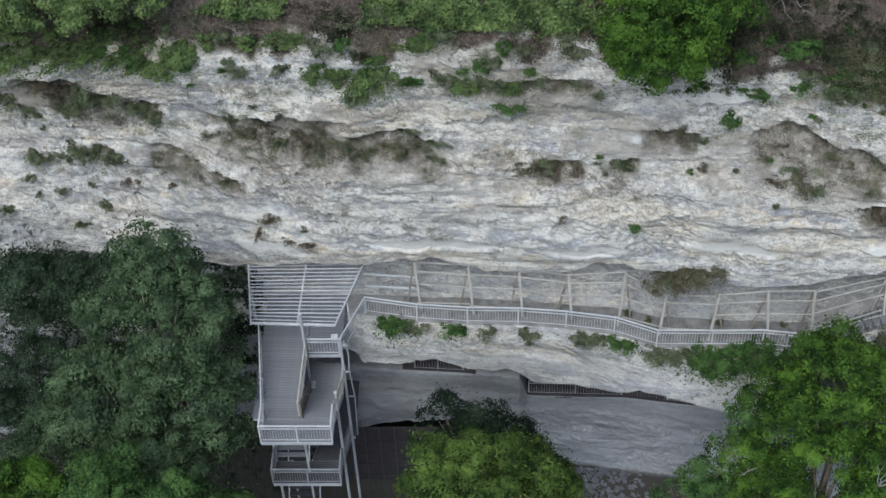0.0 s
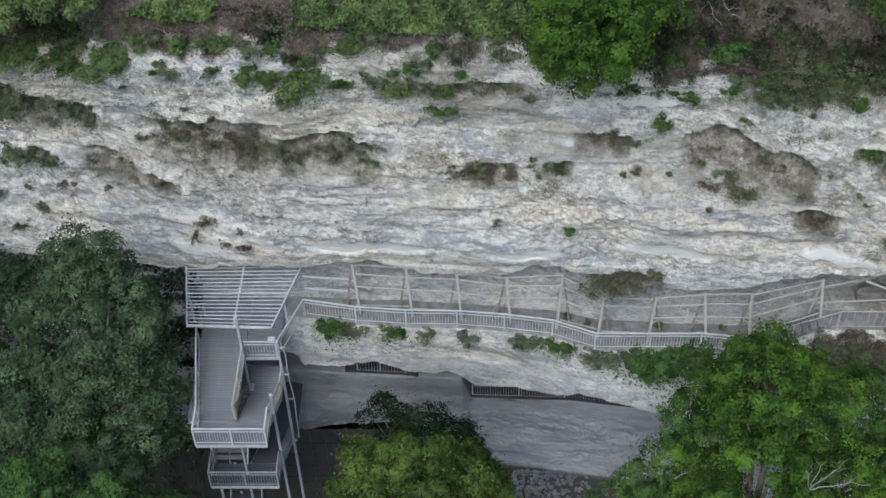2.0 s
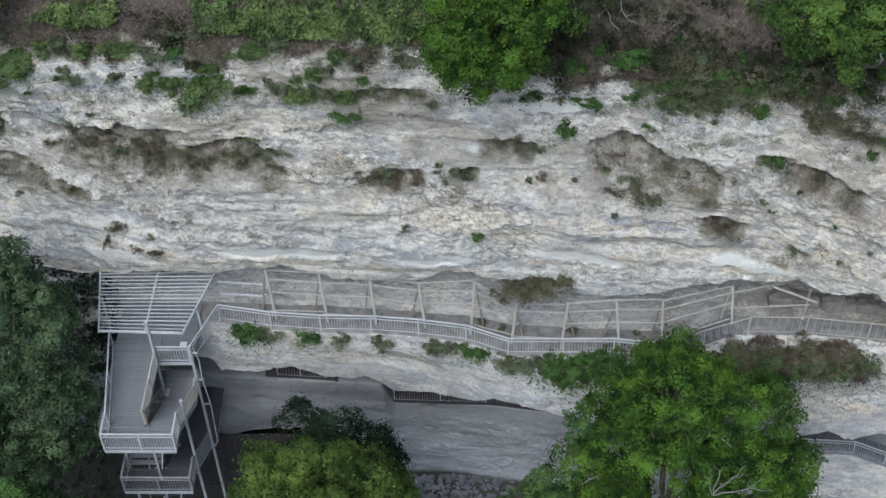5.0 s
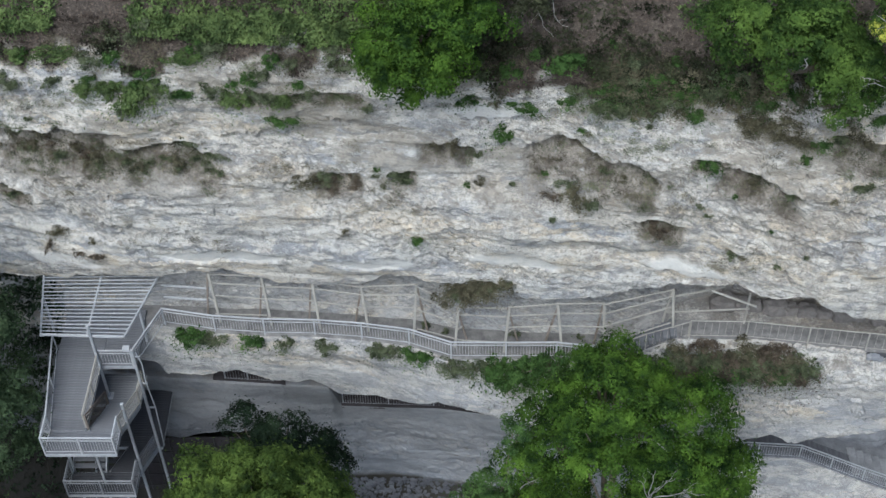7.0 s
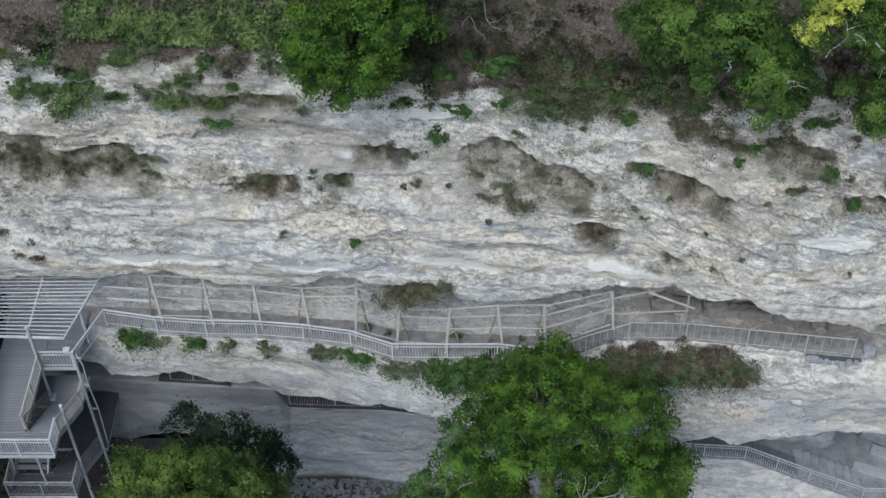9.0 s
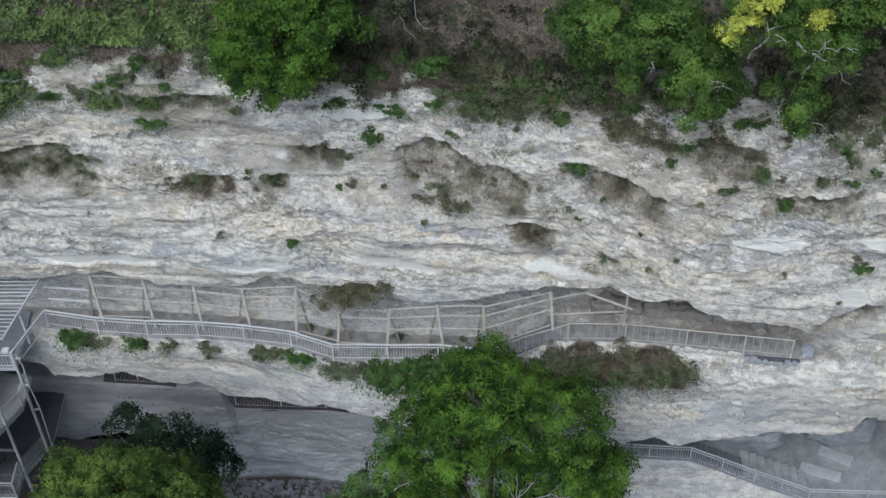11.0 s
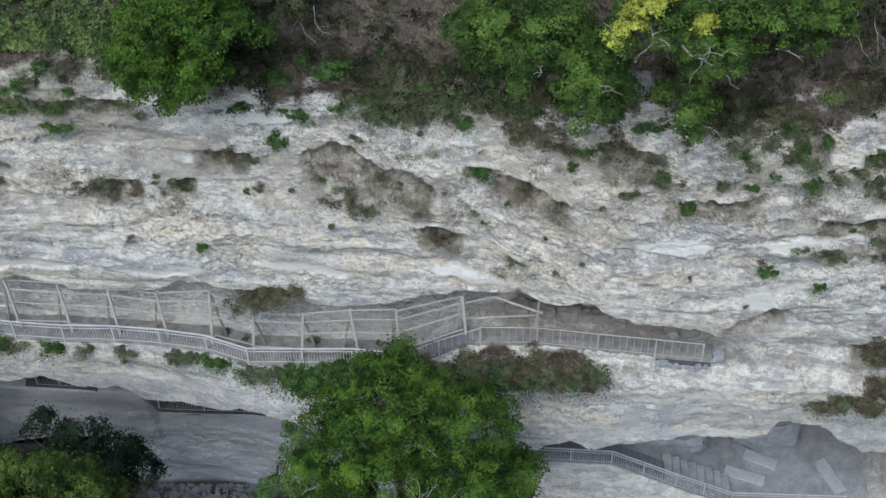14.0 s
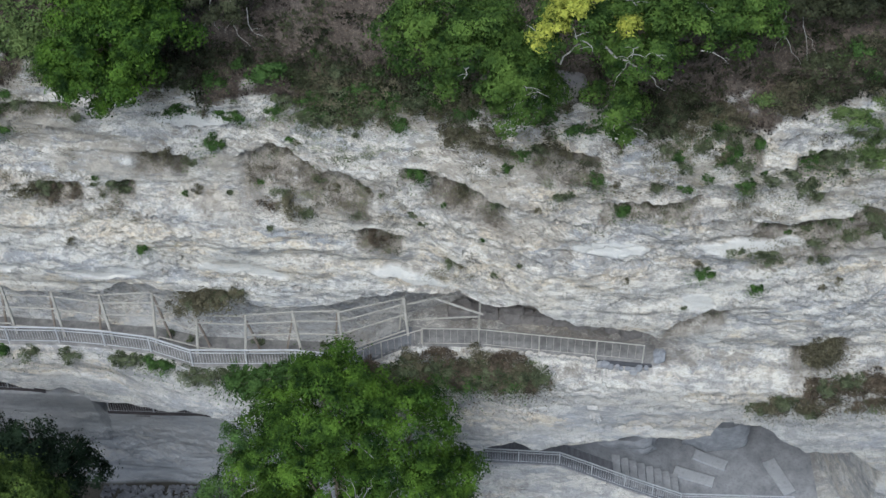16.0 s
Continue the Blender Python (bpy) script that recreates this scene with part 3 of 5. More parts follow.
def build_cliff():
    xs = np.concatenate([np.linspace(-140, -21, 40), np.arange(-20, 50.01, 0.085), np.linspace(51, 170, 40)])
    stops = cliff_profile(np.clip(xs, -20, 48))
    rows_y, rows_z, rough = [], [], []
    for (ya, za, ra, n), (yb, zb, rb, _) in zip(stops, stops[1:]):
        for k in range(n):
            t = k / n
            rows_y.append(ya + (yb - ya) * t), rows_z.append(za + (zb - za) * t), rough.append(ra + (rb - ra) * t)
    rows_y.append(stops[-1][0]), rows_z.append(stops[-1][1]), rough.append(stops[-1][2])
    y, z, r = np.array(rows_y), np.array(rows_z), np.array(rough)[:, None]
    first = np.cumsum([0] + [k[3] for k in stops])
    # rows behind the lip that take the painted recess shade
    recess_shade = np.zeros_like(y)
    recess_shade[first[8] + 4:first[12]] = np.clip((36.0 - xs) / 2.0, 0, 1)
    x = np.broadcast_to(xs, y.shape).copy()
    for _ in range(1):
        y[1:-1], z[1:-1] = 0.25 * (y[:-2] + 2 * y[1:-1] + y[2:]), 0.25 * (z[:-2] + 2 * z[1:-1] + z[2:])
    ty, tz = np.gradient(y, axis=0), np.gradient(z, axis=0)
    n = np.sqrt(ty * ty + tz * tz) + 1e-9
    ny, nz = tz / n, -ty / n
    tilt = z + 0.05 * x
    warp = fractal(x * 0.15, y * 0.3, z * 0.3, 3)
    beds = fractal(x * 0.13 + warp * 0.3, y * 0.4, tilt * 0.62 + 0.4 * warp, 3)
    d = 0.3 * beds + 0.2 * fractal(x * 0.3, y * 0.4, z * 0.4, 3)
    # some stretches are smooth, others broken into blocks
    broken = np.clip(0.6 + 1.3 * fractal(x * 0.3 + 40, y * 0.2, tilt * 0.4, 3), 0.12, 1)
    # beds that jut out over hollows below them
    for high, long, deep, k in ((1.7, 0.16, 0.3, 0), (0.7, 0.35, 0.07, 40), (0.3, 0.7, 0.045, 80)):
        s = tilt / high + 0.6 * fractal(x * long + k, y * 0.3, z * long * 1.8, 6, 0.62)
        f = s - np.floor(s)
        much = np.clip(0.15 + 1.9 * value_noise(x * long * 2.0, y * 0.2 + k, np.floor(s) * 3.7), 0, 1)
        d += deep * much * (0.45 - f ** 2.2)
    jx, jz = x + 0.45 * fractal(x * 0.7, y, z * 0.7, 4, 0.6), tilt + 0.3 * fractal(x * 0.8 + 9, y, z * 0.9, 4, 0.6)
    for width, high, deep in ((1.3, 0.6, 0.09), (0.5, 0.28, 0.045), (0.25, 0.17, 0.05)):
        f1, f2, own = cells(jx / width, jz / high)
        d += broken * (deep * (own - 0.5) - deep * 0.22 * np.exp(-((f2 - f1) / 0.1) ** 2))
    d += (0.012 + 0.035 * broken) * fractal(x * 1.5, y * 1.5, tilt * 2.6, 4, 0.75)
    d += (0.012 + 0.045 * broken) * fractal(x * 3.4, y * 3.0, tilt * 4.4, 2, 0.8)
    soil = np.zeros_like(x)
    edge = 0.16 * fractal(x * 0.7, z * 0, z * 0 + 5, 5, 0.6)
    for hx, hz, w, h, depth, rise in POCKETS_LEFT + POCKETS_RIGHT:
        u = (x - hx) / w + 0.12 * fractal(z * 1.3, x * 0, x * 0 + hx, 3)
        lip = hz + rise * (x - hx) - 0.2 * h * np.clip(u, -1.2, 1.2) ** 2 + edge * min(h, 1.2)
        under = (lip - z) / h
        side = np.clip((1.0 - np.abs(u)) / 0.42, 0, 1)
        side = side * side * (3 - 2 * side)
        body = np.clip(under * h / 0.09, 0, 1) * np.clip(1.0 - under, 0, 1) ** 0.8
        d -= depth * side * body
        d += 0.10 * depth * side * np.exp(-((lip + 0.1 - z) / 0.16) ** 2)
        soil = np.maximum(soil, np.clip(side * 1.3, 0, 1) * np.clip(under * h / 0.08, 0, 1) * np.clip((1.45 - under) / 0.7, 0, 1))
    brow = TOP_Z(np.clip(x, -20, 48))
    litter = np.clip((z - brow - along((-20, 0.2), (-6, 0.5), (8, 0.6), (16, 0.4), (19, 0.25), (26, 0.5), (28, 1.1), (31, 0.9), (33, 0.4), (35, 0.8), (40, 0.4), (48, -0.2))(x) + 0.75 * fractal(x * 0.5, y * 0.5, z * 0.6, 4, 0.6)) / 0.35, 0, 1) * (z > 8)
    fresh = np.zeros_like(x)
    for hx, hz, w, h in SCARS:
        q = ((x - hx) / w) ** 2 + ((z - hz + 0.25 * edge * 4) / h) ** 2
        fresh = np.maximum(fresh, np.clip((1.15 - q) / 0.35, 0, 1) * (y < 3.4))
    d *= r * (1 - 0.75 * fresh)
    y, z = y + ny * d, z + nz * d * 0.7
    x = x + 0.12 * r * fractal(x * 0.8, y * 0.8 + 30, z * 0.8, 2)
    verts = np.stack([x, y, z], -1)
    rows, cols = y.shape
    i = np.arange((rows - 1) * cols).reshape(rows - 1, cols)[:, :-1].ravel()
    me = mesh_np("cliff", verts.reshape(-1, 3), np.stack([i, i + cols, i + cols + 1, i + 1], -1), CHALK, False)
    for name, values in (("soil", soil), ("litter", litter), ("recess_shade", recess_shade), ("fresh", fresh)):
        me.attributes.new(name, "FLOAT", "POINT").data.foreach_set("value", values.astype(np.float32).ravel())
    return tagged(new("cliff", me), "weathered white and grey chalk cliff with bedded ledges", "cliff", kind="structure"), verts, soil, litter


cliff, ROCK, SOIL, LITTER = build_cliff()
FACE = ROCK[10:250, 40:-40].reshape(-1, 3)
_du, _dv = np.gradient(ROCK, axis=1), np.gradient(ROCK, axis=0)
NORMAL = np.cross(_dv, _du)
NORMAL /= np.linalg.norm(NORMAL, axis=-1, keepdims=True) + 1e-9


def on_face(px, pz):
    """The point of the upper cliff at that x and height."""
    i = np.argmin((FACE[:, 0] - px) ** 2 + (FACE[:, 2] - pz) ** 2 + 0.02 * FACE[:, 1] ** 2)
    return Vector(FACE[i])


def build_valley():
    g = np.linspace(-1, 1, 41)
    gx, gy = np.meshgrid(np.sign(g) * np.abs(g) ** 2 * 1500, -55 - 1500 * ((g + 1) / 2) ** 2)
    gz = -23.6 + 2.0 * fractal(gx * 0.01, gy * 0.01, gx * 0, 3)
    gz[0] = -23.9
    i = (np.arange(40)[:, None] * 41 + np.arange(40)).ravel()
    me = mesh_np("ground", np.stack([gx, gy, gz], -1).reshape(-1, 3), np.stack([i, i + 41, i + 42, i + 1], -1)[:, ::-1], FOREST, True)
    tagged(new("ground", me), "dark forest floor in the valley below the cliff", "ground", kind="structure")


build_valley()


# ---- builders of things ----
def leaf_mesh(name, places, normals, size, mat, seed, slim=0.55, spread=0.6):
    """One mesh of small folded leaves at places, facing roughly along normals."""
    r = np.random.default_rng(seed)
    n = len(places)
    nrm = normals + spread * r.normal(size=(n, 3))
    nrm /= np.linalg.norm(nrm, axis=1, keepdims=True)
    a = np.cross(nrm, r.normal(size=(n, 3)))
    a /= np.linalg.norm(a, axis=1, keepdims=True)
    b = np.cross(nrm, a)
    s = size * (0.6 + 0.8 * r.random((n, 1)))
    p = np.asarray(places)
    v = np.stack([p - a * s * 0.5 + b * s * slim * 0.5, p - a * s * 0.5 - b * s * slim * 0.5, p + a * s * 0.5 + nrm * s * 0.12], 1).reshape(-1, 3)
    i = np.arange(n) * 3
    return mesh_np(name, v, np.stack([i, i + 1, i + 2], -1), mat)


def crown_points(lobes, clumps, per, spread, seed, low=-0.35):
    """Leaf places on many small puffs that sit on ellipsoid lobes, and the way each leaf faces."""
    r = np.random.default_rng(seed)
    lobes = np.array(lobes, float)
    area = lobes[:, 3] * lobes[:, 4] + lobes[:, 3] * lobes[:, 5]
    share = np.maximum((clumps * area / area.sum()).astype(int), 4)
    centres, outs = [], []
    for (cx, cy, cz, rx, ry, rz), k in zip(lobes, share):
        d = r.normal(size=(k * 4, 3))
        d /= np.linalg.norm(d, axis=1, keepdims=True)
        d = d[d[:, 2] > low][:k]
        wob = 0.6 + 0.44 * r.random((len(d), 1)) ** 0.6
        wob *= 1 + 0.22 * value_noise(d[:, :1] * 2.4 + cx, d[:, 1:2] * 2.4 + cy, d[:, 2:] * 2.4 + cz)
        centres.append(np.array([cx, cy, cz]) + d * wob * [rx, ry, rz]), outs.append(d)
    c, o = np.concatenate(centres), np.concatenate(outs)
    size = spread * (0.45 + 1.0 * r.random((len(c), 1)))
    many = np.maximum(per * (size[:, 0] / spread) ** 1.6, 5).astype(int)
    c, o, size = np.repeat(c, many, 0), np.repeat(o, many, 0), np.repeat(size, many, 0)
    d = r.normal(size=c.shape) + o * 0.5 + [0, 0, 0.5]
    d /= np.linalg.norm(d, axis=1, keepdims=True)
    d *= 0.55 + 0.5 * r.random((len(c), 1)) ** 0.5
    d *= 1 + 1.1 * (r.random((len(c), 1)) < 0.14) * r.random((len(c), 1))
    return c + d * size * [1.0, 1.0, 0.62], d * 1.0 + o * 0.2 + [0, 0, 0.25]


def tree(name, label, base, lobes, clumps, per, leaf, mat, seed, spread=0.72, low=-0.35, trunk=0.22, dead=0):
    """A tree with trunk, limbs to each lobe of its crown, and a crown of single leaves."""
    r = random.Random(seed)
    base = Vector(base)
    ob = thing(name, label, "tree", "trees round the cliff", at=base)
    mid = sum((Vector(l[:3]) for l in lobes), Vector()) / len(lobes)
    fork = base + (mid - base) * 0.55 + Vector((r.uniform(-0.3, 0.3), r.uniform(-0.3, 0.3), 0))
    pts = [base - base, (base.lerp(fork, 0.5) + Vector((r.uniform(-0.2, 0.2), r.uniform(-0.2, 0.2), 0))) - base, fork - base, mid - base]
    part("trunk", pipe_bm(pts, [trunk * 1.25, trunk, trunk * 0.75, trunk * 0.3]), BARK, ob)
    for l in lobes:
        tip = Vector(l[:3]) + Vector((0, 0, 0.3 * l[5]))
        bend = fork.lerp(tip, 0.5) + Vector((0, 0, 0.15 * l[5]))
        limb = part("limb", pipe_bm([fork - base, bend - base, tip - base], [trunk * 0.55, trunk * 0.35, trunk * 0.12], 6), BARK, ob)
        for _ in range(3):
            way = Vector((r.uniform(-1, 1) * l[3], r.uniform(-1, 1) * l[4], r.uniform(0.1, 0.8) * l[5])) * 0.85
            part("branch", pipe_bm([bend - base, bend.lerp(Vector(l[:3]) + way, 0.6) - base, Vector(l[:3]) + way - base], [trunk * 0.25, trunk * 0.15, 0.015], 5), BARK, limb)
    for _ in range(dead):
        l = lobes[r.randrange(len(lobes))]
        p = Vector(l[:3]) + Vector((r.uniform(-0.6, 0.6) * l[3], -0.9 * l[4], r.uniform(0.1, 0.5) * l[5]))
        q = p + Vector((r.uniform(-1.1, 1.1), -0.5, r.uniform(-0.2, 0.3)))
        mid_a, mid_b = p.lerp(q, 0.35) + Vector((r.uniform(-0.1, 0.1), 0, 0.1)), p.lerp(q, 0.7) + Vector((r.uniform(-0.12, 0.12), 0, 0.06))
        bough = part("dead_branch", pipe_bm([p - base, mid_a - base, mid_b - base, q - base], [0.022, 0.018, 0.012, 0.005], 5), TWIG, ob, "bare grey dead branch")
        for w in (mid_a, mid_b):
            e = w + Vector((r.uniform(-0.5, 0.5), -0.2, r.uniform(-0.1, 0.25)))
            part("dead_twig", pipe_bm([w - base, w.lerp(e, 0.5) - base + Vector((0, 0, 0.05)), e - base], [0.012, 0.009, 0.004], 5), TWIG, bough)
    p, o = crown_points(lobes, int(clumps * 0.5), per * 12.8, spread * 0.62, seed, low)
    part_crown = new("crown", leaf_mesh("crown", p - np.array(base), o, leaf * 0.56, mat, seed, 0.6, 0.35))
    part_crown.parent = ob
    return ob


def railing(name, label, points, height, gap=0.125, mat=PAINT, post_w=0.075, rail_w=0.05, double=True, lean=0.0, group="railings"):
    """Posts at the points, rails between them and thin balusters, along floor points."""
    pts = [Vector(p) for p in points]
    ob = thing(name, label, "railing", group, at=pts[0])
    o = pts[0]
    post = bpy.data.meshes.new("post")
    bm = box_bm(-post_w / 2, post_w / 2, -post_w / 2, post_w / 2, -0.12, height + 0.02, 0.006)
    bm.to_mesh(post), bm.free()
    post.materials.append(mat)
    bal = bpy.data.meshes.new("baluster")
    bm = box_bm(-0.0065, 0.0065, -0.0065, 0.0065, 0.07, height - 0.04)
    bm.to_mesh(bal), bm.free()
    bal.materials.append(mat)
    for p in pts:
        piece("post", post, ob, Matrix.Translation(p - o))
    for a, b in zip(pts, pts[1:]):
        up = Vector((0, 0, 1))
        part("top_rail", bar_bm(a - o + up * height, b - o + up * height, rail_w * 1.3, rail_w, 0.006), mat, ob)
        if double:
            part("second_rail", bar_bm(a - o + up * (height - 0.2), b - o + up * (height - 0.2), rail_w * 0.7), mat, ob)
        part("bottom_rail", bar_bm(a - o + up * 0.08, b - o + up * 0.08, rail_w * 0.55), mat, ob)
        n = max(int((b - a).length / gap), 1)
        for k in range(1, n):
            piece("baluster", bal, ob, Matrix.Translation(a.lerp(b, k / n) - o))
    return ob


def planked(name, label, x0, x1, y0, y1, z, board=0.14, mat=PLANK):
    """A floor of boards that run across, on bearers."""
    ob = thing(name, label, "deck", at=((x0 + x1) / 2, (y0 + y1) / 2, z))
    cx, cy = (x0 + x1) / 2, (y0 + y1) / 2
    me = bpy.data.meshes.new("plank")
    bm = box_bm(x0 - cx, x1 - cx, -board / 2 + 0.006, board / 2 - 0.006, -0.04, 0, 0.004)
    bm.to_mesh(me), bm.free()
    me.materials.append(mat)
    n = max(round((y1 - y0) / board), 1)
    for k in range(n):
        piece("plank", me, ob, Matrix.Translation((0, y0 - cy + (k + 0.5) * (y1 - y0) / n, random.uniform(-0.003, 0.003))))
    for bx in (x0 + 0.06, cx, x1 - 0.06):
        part("bearer", box_bm(bx - cx - 0.05, bx - cx + 0.05, y0 - cy, y1 - cy, -0.22, -0.045), PALE, ob)
    for by in (y0, y1):
        part("edge_beam", box_bm(x0 - cx, x1 - cx, by - cy - 0.03, by - cy + 0.03, -0.2, -0.045), PALE, ob)
    return ob


def stair_flight(name, label, x0, x1, ya, za, yb, zb, steps, mat=PLANK):
    """Open timber treads from (ya, za) down to (yb, zb), between two stringers."""
    ob = thing(name, label, "stairs", "stair flights of the tower", at=((x0 + x1) / 2, ya, za))
    w = (x1 - x0) / 2
    me = bpy.data.meshes.new("tread")
    run = abs(yb - ya) / steps
    bm = box_bm(-w + 0.04, w - 0.04, -run * 0.52, run * 0.52, -0.045, 0, 0.005)
    bm.to_mesh(me), bm.free()
    me.materials.append(mat)
    for k in range(1, steps):
        piece("tread", me, ob, Matrix.Translation((0, (yb - ya) * k / steps, (zb - za) * k / steps)))
    for sx in (-w + 0.02, w - 0.02):
        part("stringer", bar_bm((sx, 0, -0.14), (sx, yb - ya, zb - za - 0.14), 0.05, 0.24), PALE, ob)
    return ob


# ---- upper walkway along the cliff ----
def build_walkway():
    ob = thing("walkway", "narrow grey gravel path along the cliff ledge", "path", kind="structure")
    xs = np.concatenate([np.linspace(-3.9, 20.6, 90), np.linspace(23.5, 33.9, 40)])
    for a, b in ((0, 90), (90, 130)):
        s = xs[a:b]
        f, z = EDGE_Y(s) + 0.06, FLOOR_Z(s) + 0.11
        k = np.minimum(BACK_Y(s) - WALL_FOOT(s) - 0.05, f + np.where(s > 22, 0.95, 9.0))
        wob = 0.02 * fractal(s * 2, s * 0, s * 0, 2)
        rows = [np.stack([s, f, z - 0.25], -1), np.stack([s, f, z + wob], -1), np.stack([s, 0.5 * (f + k), z + 0.01 + wob], -1), np.stack([s, k, z - wob], -1)]
        v = np.stack(rows)
        n = len(s)
        i = (np.arange(3)[:, None] * n + np.arange(n - 1)).ravel()
        me = mesh_np("path_surface", v.reshape(-1, 3), np.stack([i, i + 1, i + n + 1, i + n], -1), GRAVEL, True)
        new("path_surface", me).parent = ob
    steps = 10
    for k in range(steps):
        x = 20.6 + 2.9 * k / steps
        z = -0.39 + 1.85 * (k + 1) / steps
        part("step", box_bm(x, x + 0.3, EDGE_Y(x) + 0.1, EDGE_Y(x) + 1.05, z - 0.3, z, 0.012), PLANK, ob, "timber step")


build_walkway()


def path_points(xs, dy=0.1):
    return [(x, float(EDGE_Y(x)) + dy, float(FLOOR_Z(x)) + 0.11) for x in xs]


railing("path_railing", "white-painted metal railing with thin balusters along the ledge path", [(0.0, 0.05, 0.0), (0.95, 2.42, 0.0)] + path_points((3.25, 5.5, 7.75, 9.85, 11.95, 13.8, 16.2, 18.4, 20.5)), 1.0)
railing("upper_path_railing", "thin tan metal railing above the bushes on the ledge path", path_points((24.0, 26.4, 28.95, 31.35, 33.3), 0.08), 1.05, 0.3, OLD_WOOD, 0.06, 0.035, False)
railing("step_railing", "thin metal handrail up the timber steps", [(20.6, 0.52, -0.39), (22.2, 0.5, 0.6), (23.95, 0.45, 1.46)], 0.95, 0.3, OLD_WOOD, 0.05, 0.035, False)


def build_guard_frame():
    """Tall timber posts with braces and thin rails against falling stones, at the back of the path."""
    spots = [3.25, 5.6, 7.8, 9.95, 12.3, 14.1, 16.3, 18.45, 20.4, 23.25]
    tall = [2.9, 2.85, 2.9, 2.6, 3.1, 2.3, 2.6, 2.9, 2.9, 2.2]
    foot = []
    for x, h in zip(spots, tall):
        z = float(FLOOR_Z(x)) + 0.1
        y = float(np.interp(x, (3, 9.9, 14, 16.4, 24), (3.05, 2.45, 1.85, 1.55, 1.4)))
        foot.append((x, y, z, h))
    ob = thing("guard_frame", "weathered timber guard frame with rails along the rock wall", "fence", at=foot[0][:3])
    o = Vector(foot[0][:3])
    r = random.Random(3)
    apart = [-0.45, -0.42, -0.38, -0.45, 0.42, 0.36, 0.46, -0.56, -0.34, -0.3]
    for (x, y, z, h), dx in zip(foot, apart):
        front, back = Vector((x - 0.4 * dx, y - 0.5, z)) - o, Vector((x + dx, y - 0.05, z + 0.02)) - o
        crest = Vector((x + 0.1 * dx, y - 0.08, z + h)) - o
        part("post", bar_bm(front, crest, 0.11, 0.11, 0.01), OLD_WOOD, ob)
        part("brace", bar_bm(back, crest + Vector((r.uniform(-0.08, 0.08), 0.0, -0.08)), 0.085, 0.085, 0.008), RUSTY if abs(dx) > 0.32 else OLD_WOOD, ob)
        part("spreader", bar_bm(front.lerp(crest, 0.42), back.lerp(crest, 0.42), 0.05), OLD_WOOD, ob)
    for (xa, ya, za, ha), (xb, yb, zb, hb) in zip(foot, foot[1:]):
        for f in (0.18, 0.55, 0.8, 0.98):
            a, b = Vector((xa, ya - 0.5 + 0.42 * f, za + f * ha)) - o, Vector((xb, yb - 0.5 + 0.42 * f, zb + (f + r.uniform(-0.04, 0.04)) * hb)) - o
            if f == 0.55 and r.random() < 0.35:
                continue
            part("rail", bar_bm(a, b, 0.045, 0.05), OLD_WOOD, ob)
    a = Vector(foot[-1][:3]) - o
    part("rail", bar_bm(a + Vector((0.05, -0.06, 1.7)), a + Vector((2.1, -0.2, 2.5)), 0.06), OLD_WOOD, ob)
    part("rail", bar_bm(a + Vector((0.05, -0.06, 0.7)), a + Vector((3.1, -0.9, 1.9)), 0.05), OLD_WOOD, ob)
    part("post", bar_bm(Vector((26.4, 1.15, 1.45)) - o, Vector((26.45, 1.2, 3.4)) - o, 0.09, 0.09, 0.01), OLD_WOOD, ob)
    for z in (0.75, 1.55):
        part("rail", bar_bm(Vector((0.9, 3.3, z)) - o, Vector((3.25, 3.0, z + 0.1)) - o, 0.07), PAINT, ob, "pale guard rail")


build_guard_frame()

# ---- stair tower ----
LX, RX, MX = -3.05, -0.05, -1.5
planked("viewing_deck", "weathered grey plank deck beside the cliff", -3.55, MX - 0.02, -3.45, 3.2, 0.0)
planked("corner_deck", "grey plank deck between the stair and the path", MX, 0.0, 0.0, 3.2, 0.0)
planked("front_landing", "grey plank landing at the front of the stair tower", LX, RX, -4.62, -3.47, -0.02)
stair_flight("upper_stair", "grey timber stair flight going down from the front landing", MX + 0.05, RX, -3.47, -0.02, -0.55, -2.05, 11)
planked("middle_landing", "grey plank landing under the deck", LX, RX, -0.55, 1.1, -2.05)
stair_flight("middle_stair", "dark timber stair flight under the deck", LX, MX - 0.05, -0.55, -2.05, -2.85, -4.05, 10)
# lowest landings and flights get boards with the shade painted in
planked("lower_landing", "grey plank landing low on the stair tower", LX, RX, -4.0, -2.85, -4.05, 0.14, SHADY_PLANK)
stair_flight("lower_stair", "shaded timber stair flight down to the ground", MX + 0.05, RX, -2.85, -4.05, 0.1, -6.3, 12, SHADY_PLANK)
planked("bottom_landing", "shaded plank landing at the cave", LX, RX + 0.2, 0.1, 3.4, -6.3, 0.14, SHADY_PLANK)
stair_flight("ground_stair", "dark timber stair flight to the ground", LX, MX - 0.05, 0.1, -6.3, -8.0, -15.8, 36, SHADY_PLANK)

T = "weathered white metal railing of the stair tower"
railing("deck_railing", "thin white metal handrail along the deck edge", [(-3.62, 0.9, 0.0), (-3.33, -1.3, 0.0), (-3.05, -3.45, 0.0)], 1.0, 9.0, PAINT, 0.05, 0.05, False)
railing("landing_railing", T, [(-3.05, -3.45, -0.02), (LX, -4.58, -0.02), (MX, -4.58, -0.02), (RX - 0.02, -4.58, -0.02), (RX - 0.02, -3.5, -0.02)], 1.05, 0.11)
railing("inner_railing", "white metal railing between deck and stairs", [(MX, 0.03, 0.0), (-0.08, 0.03, 0.0)], 1.0)
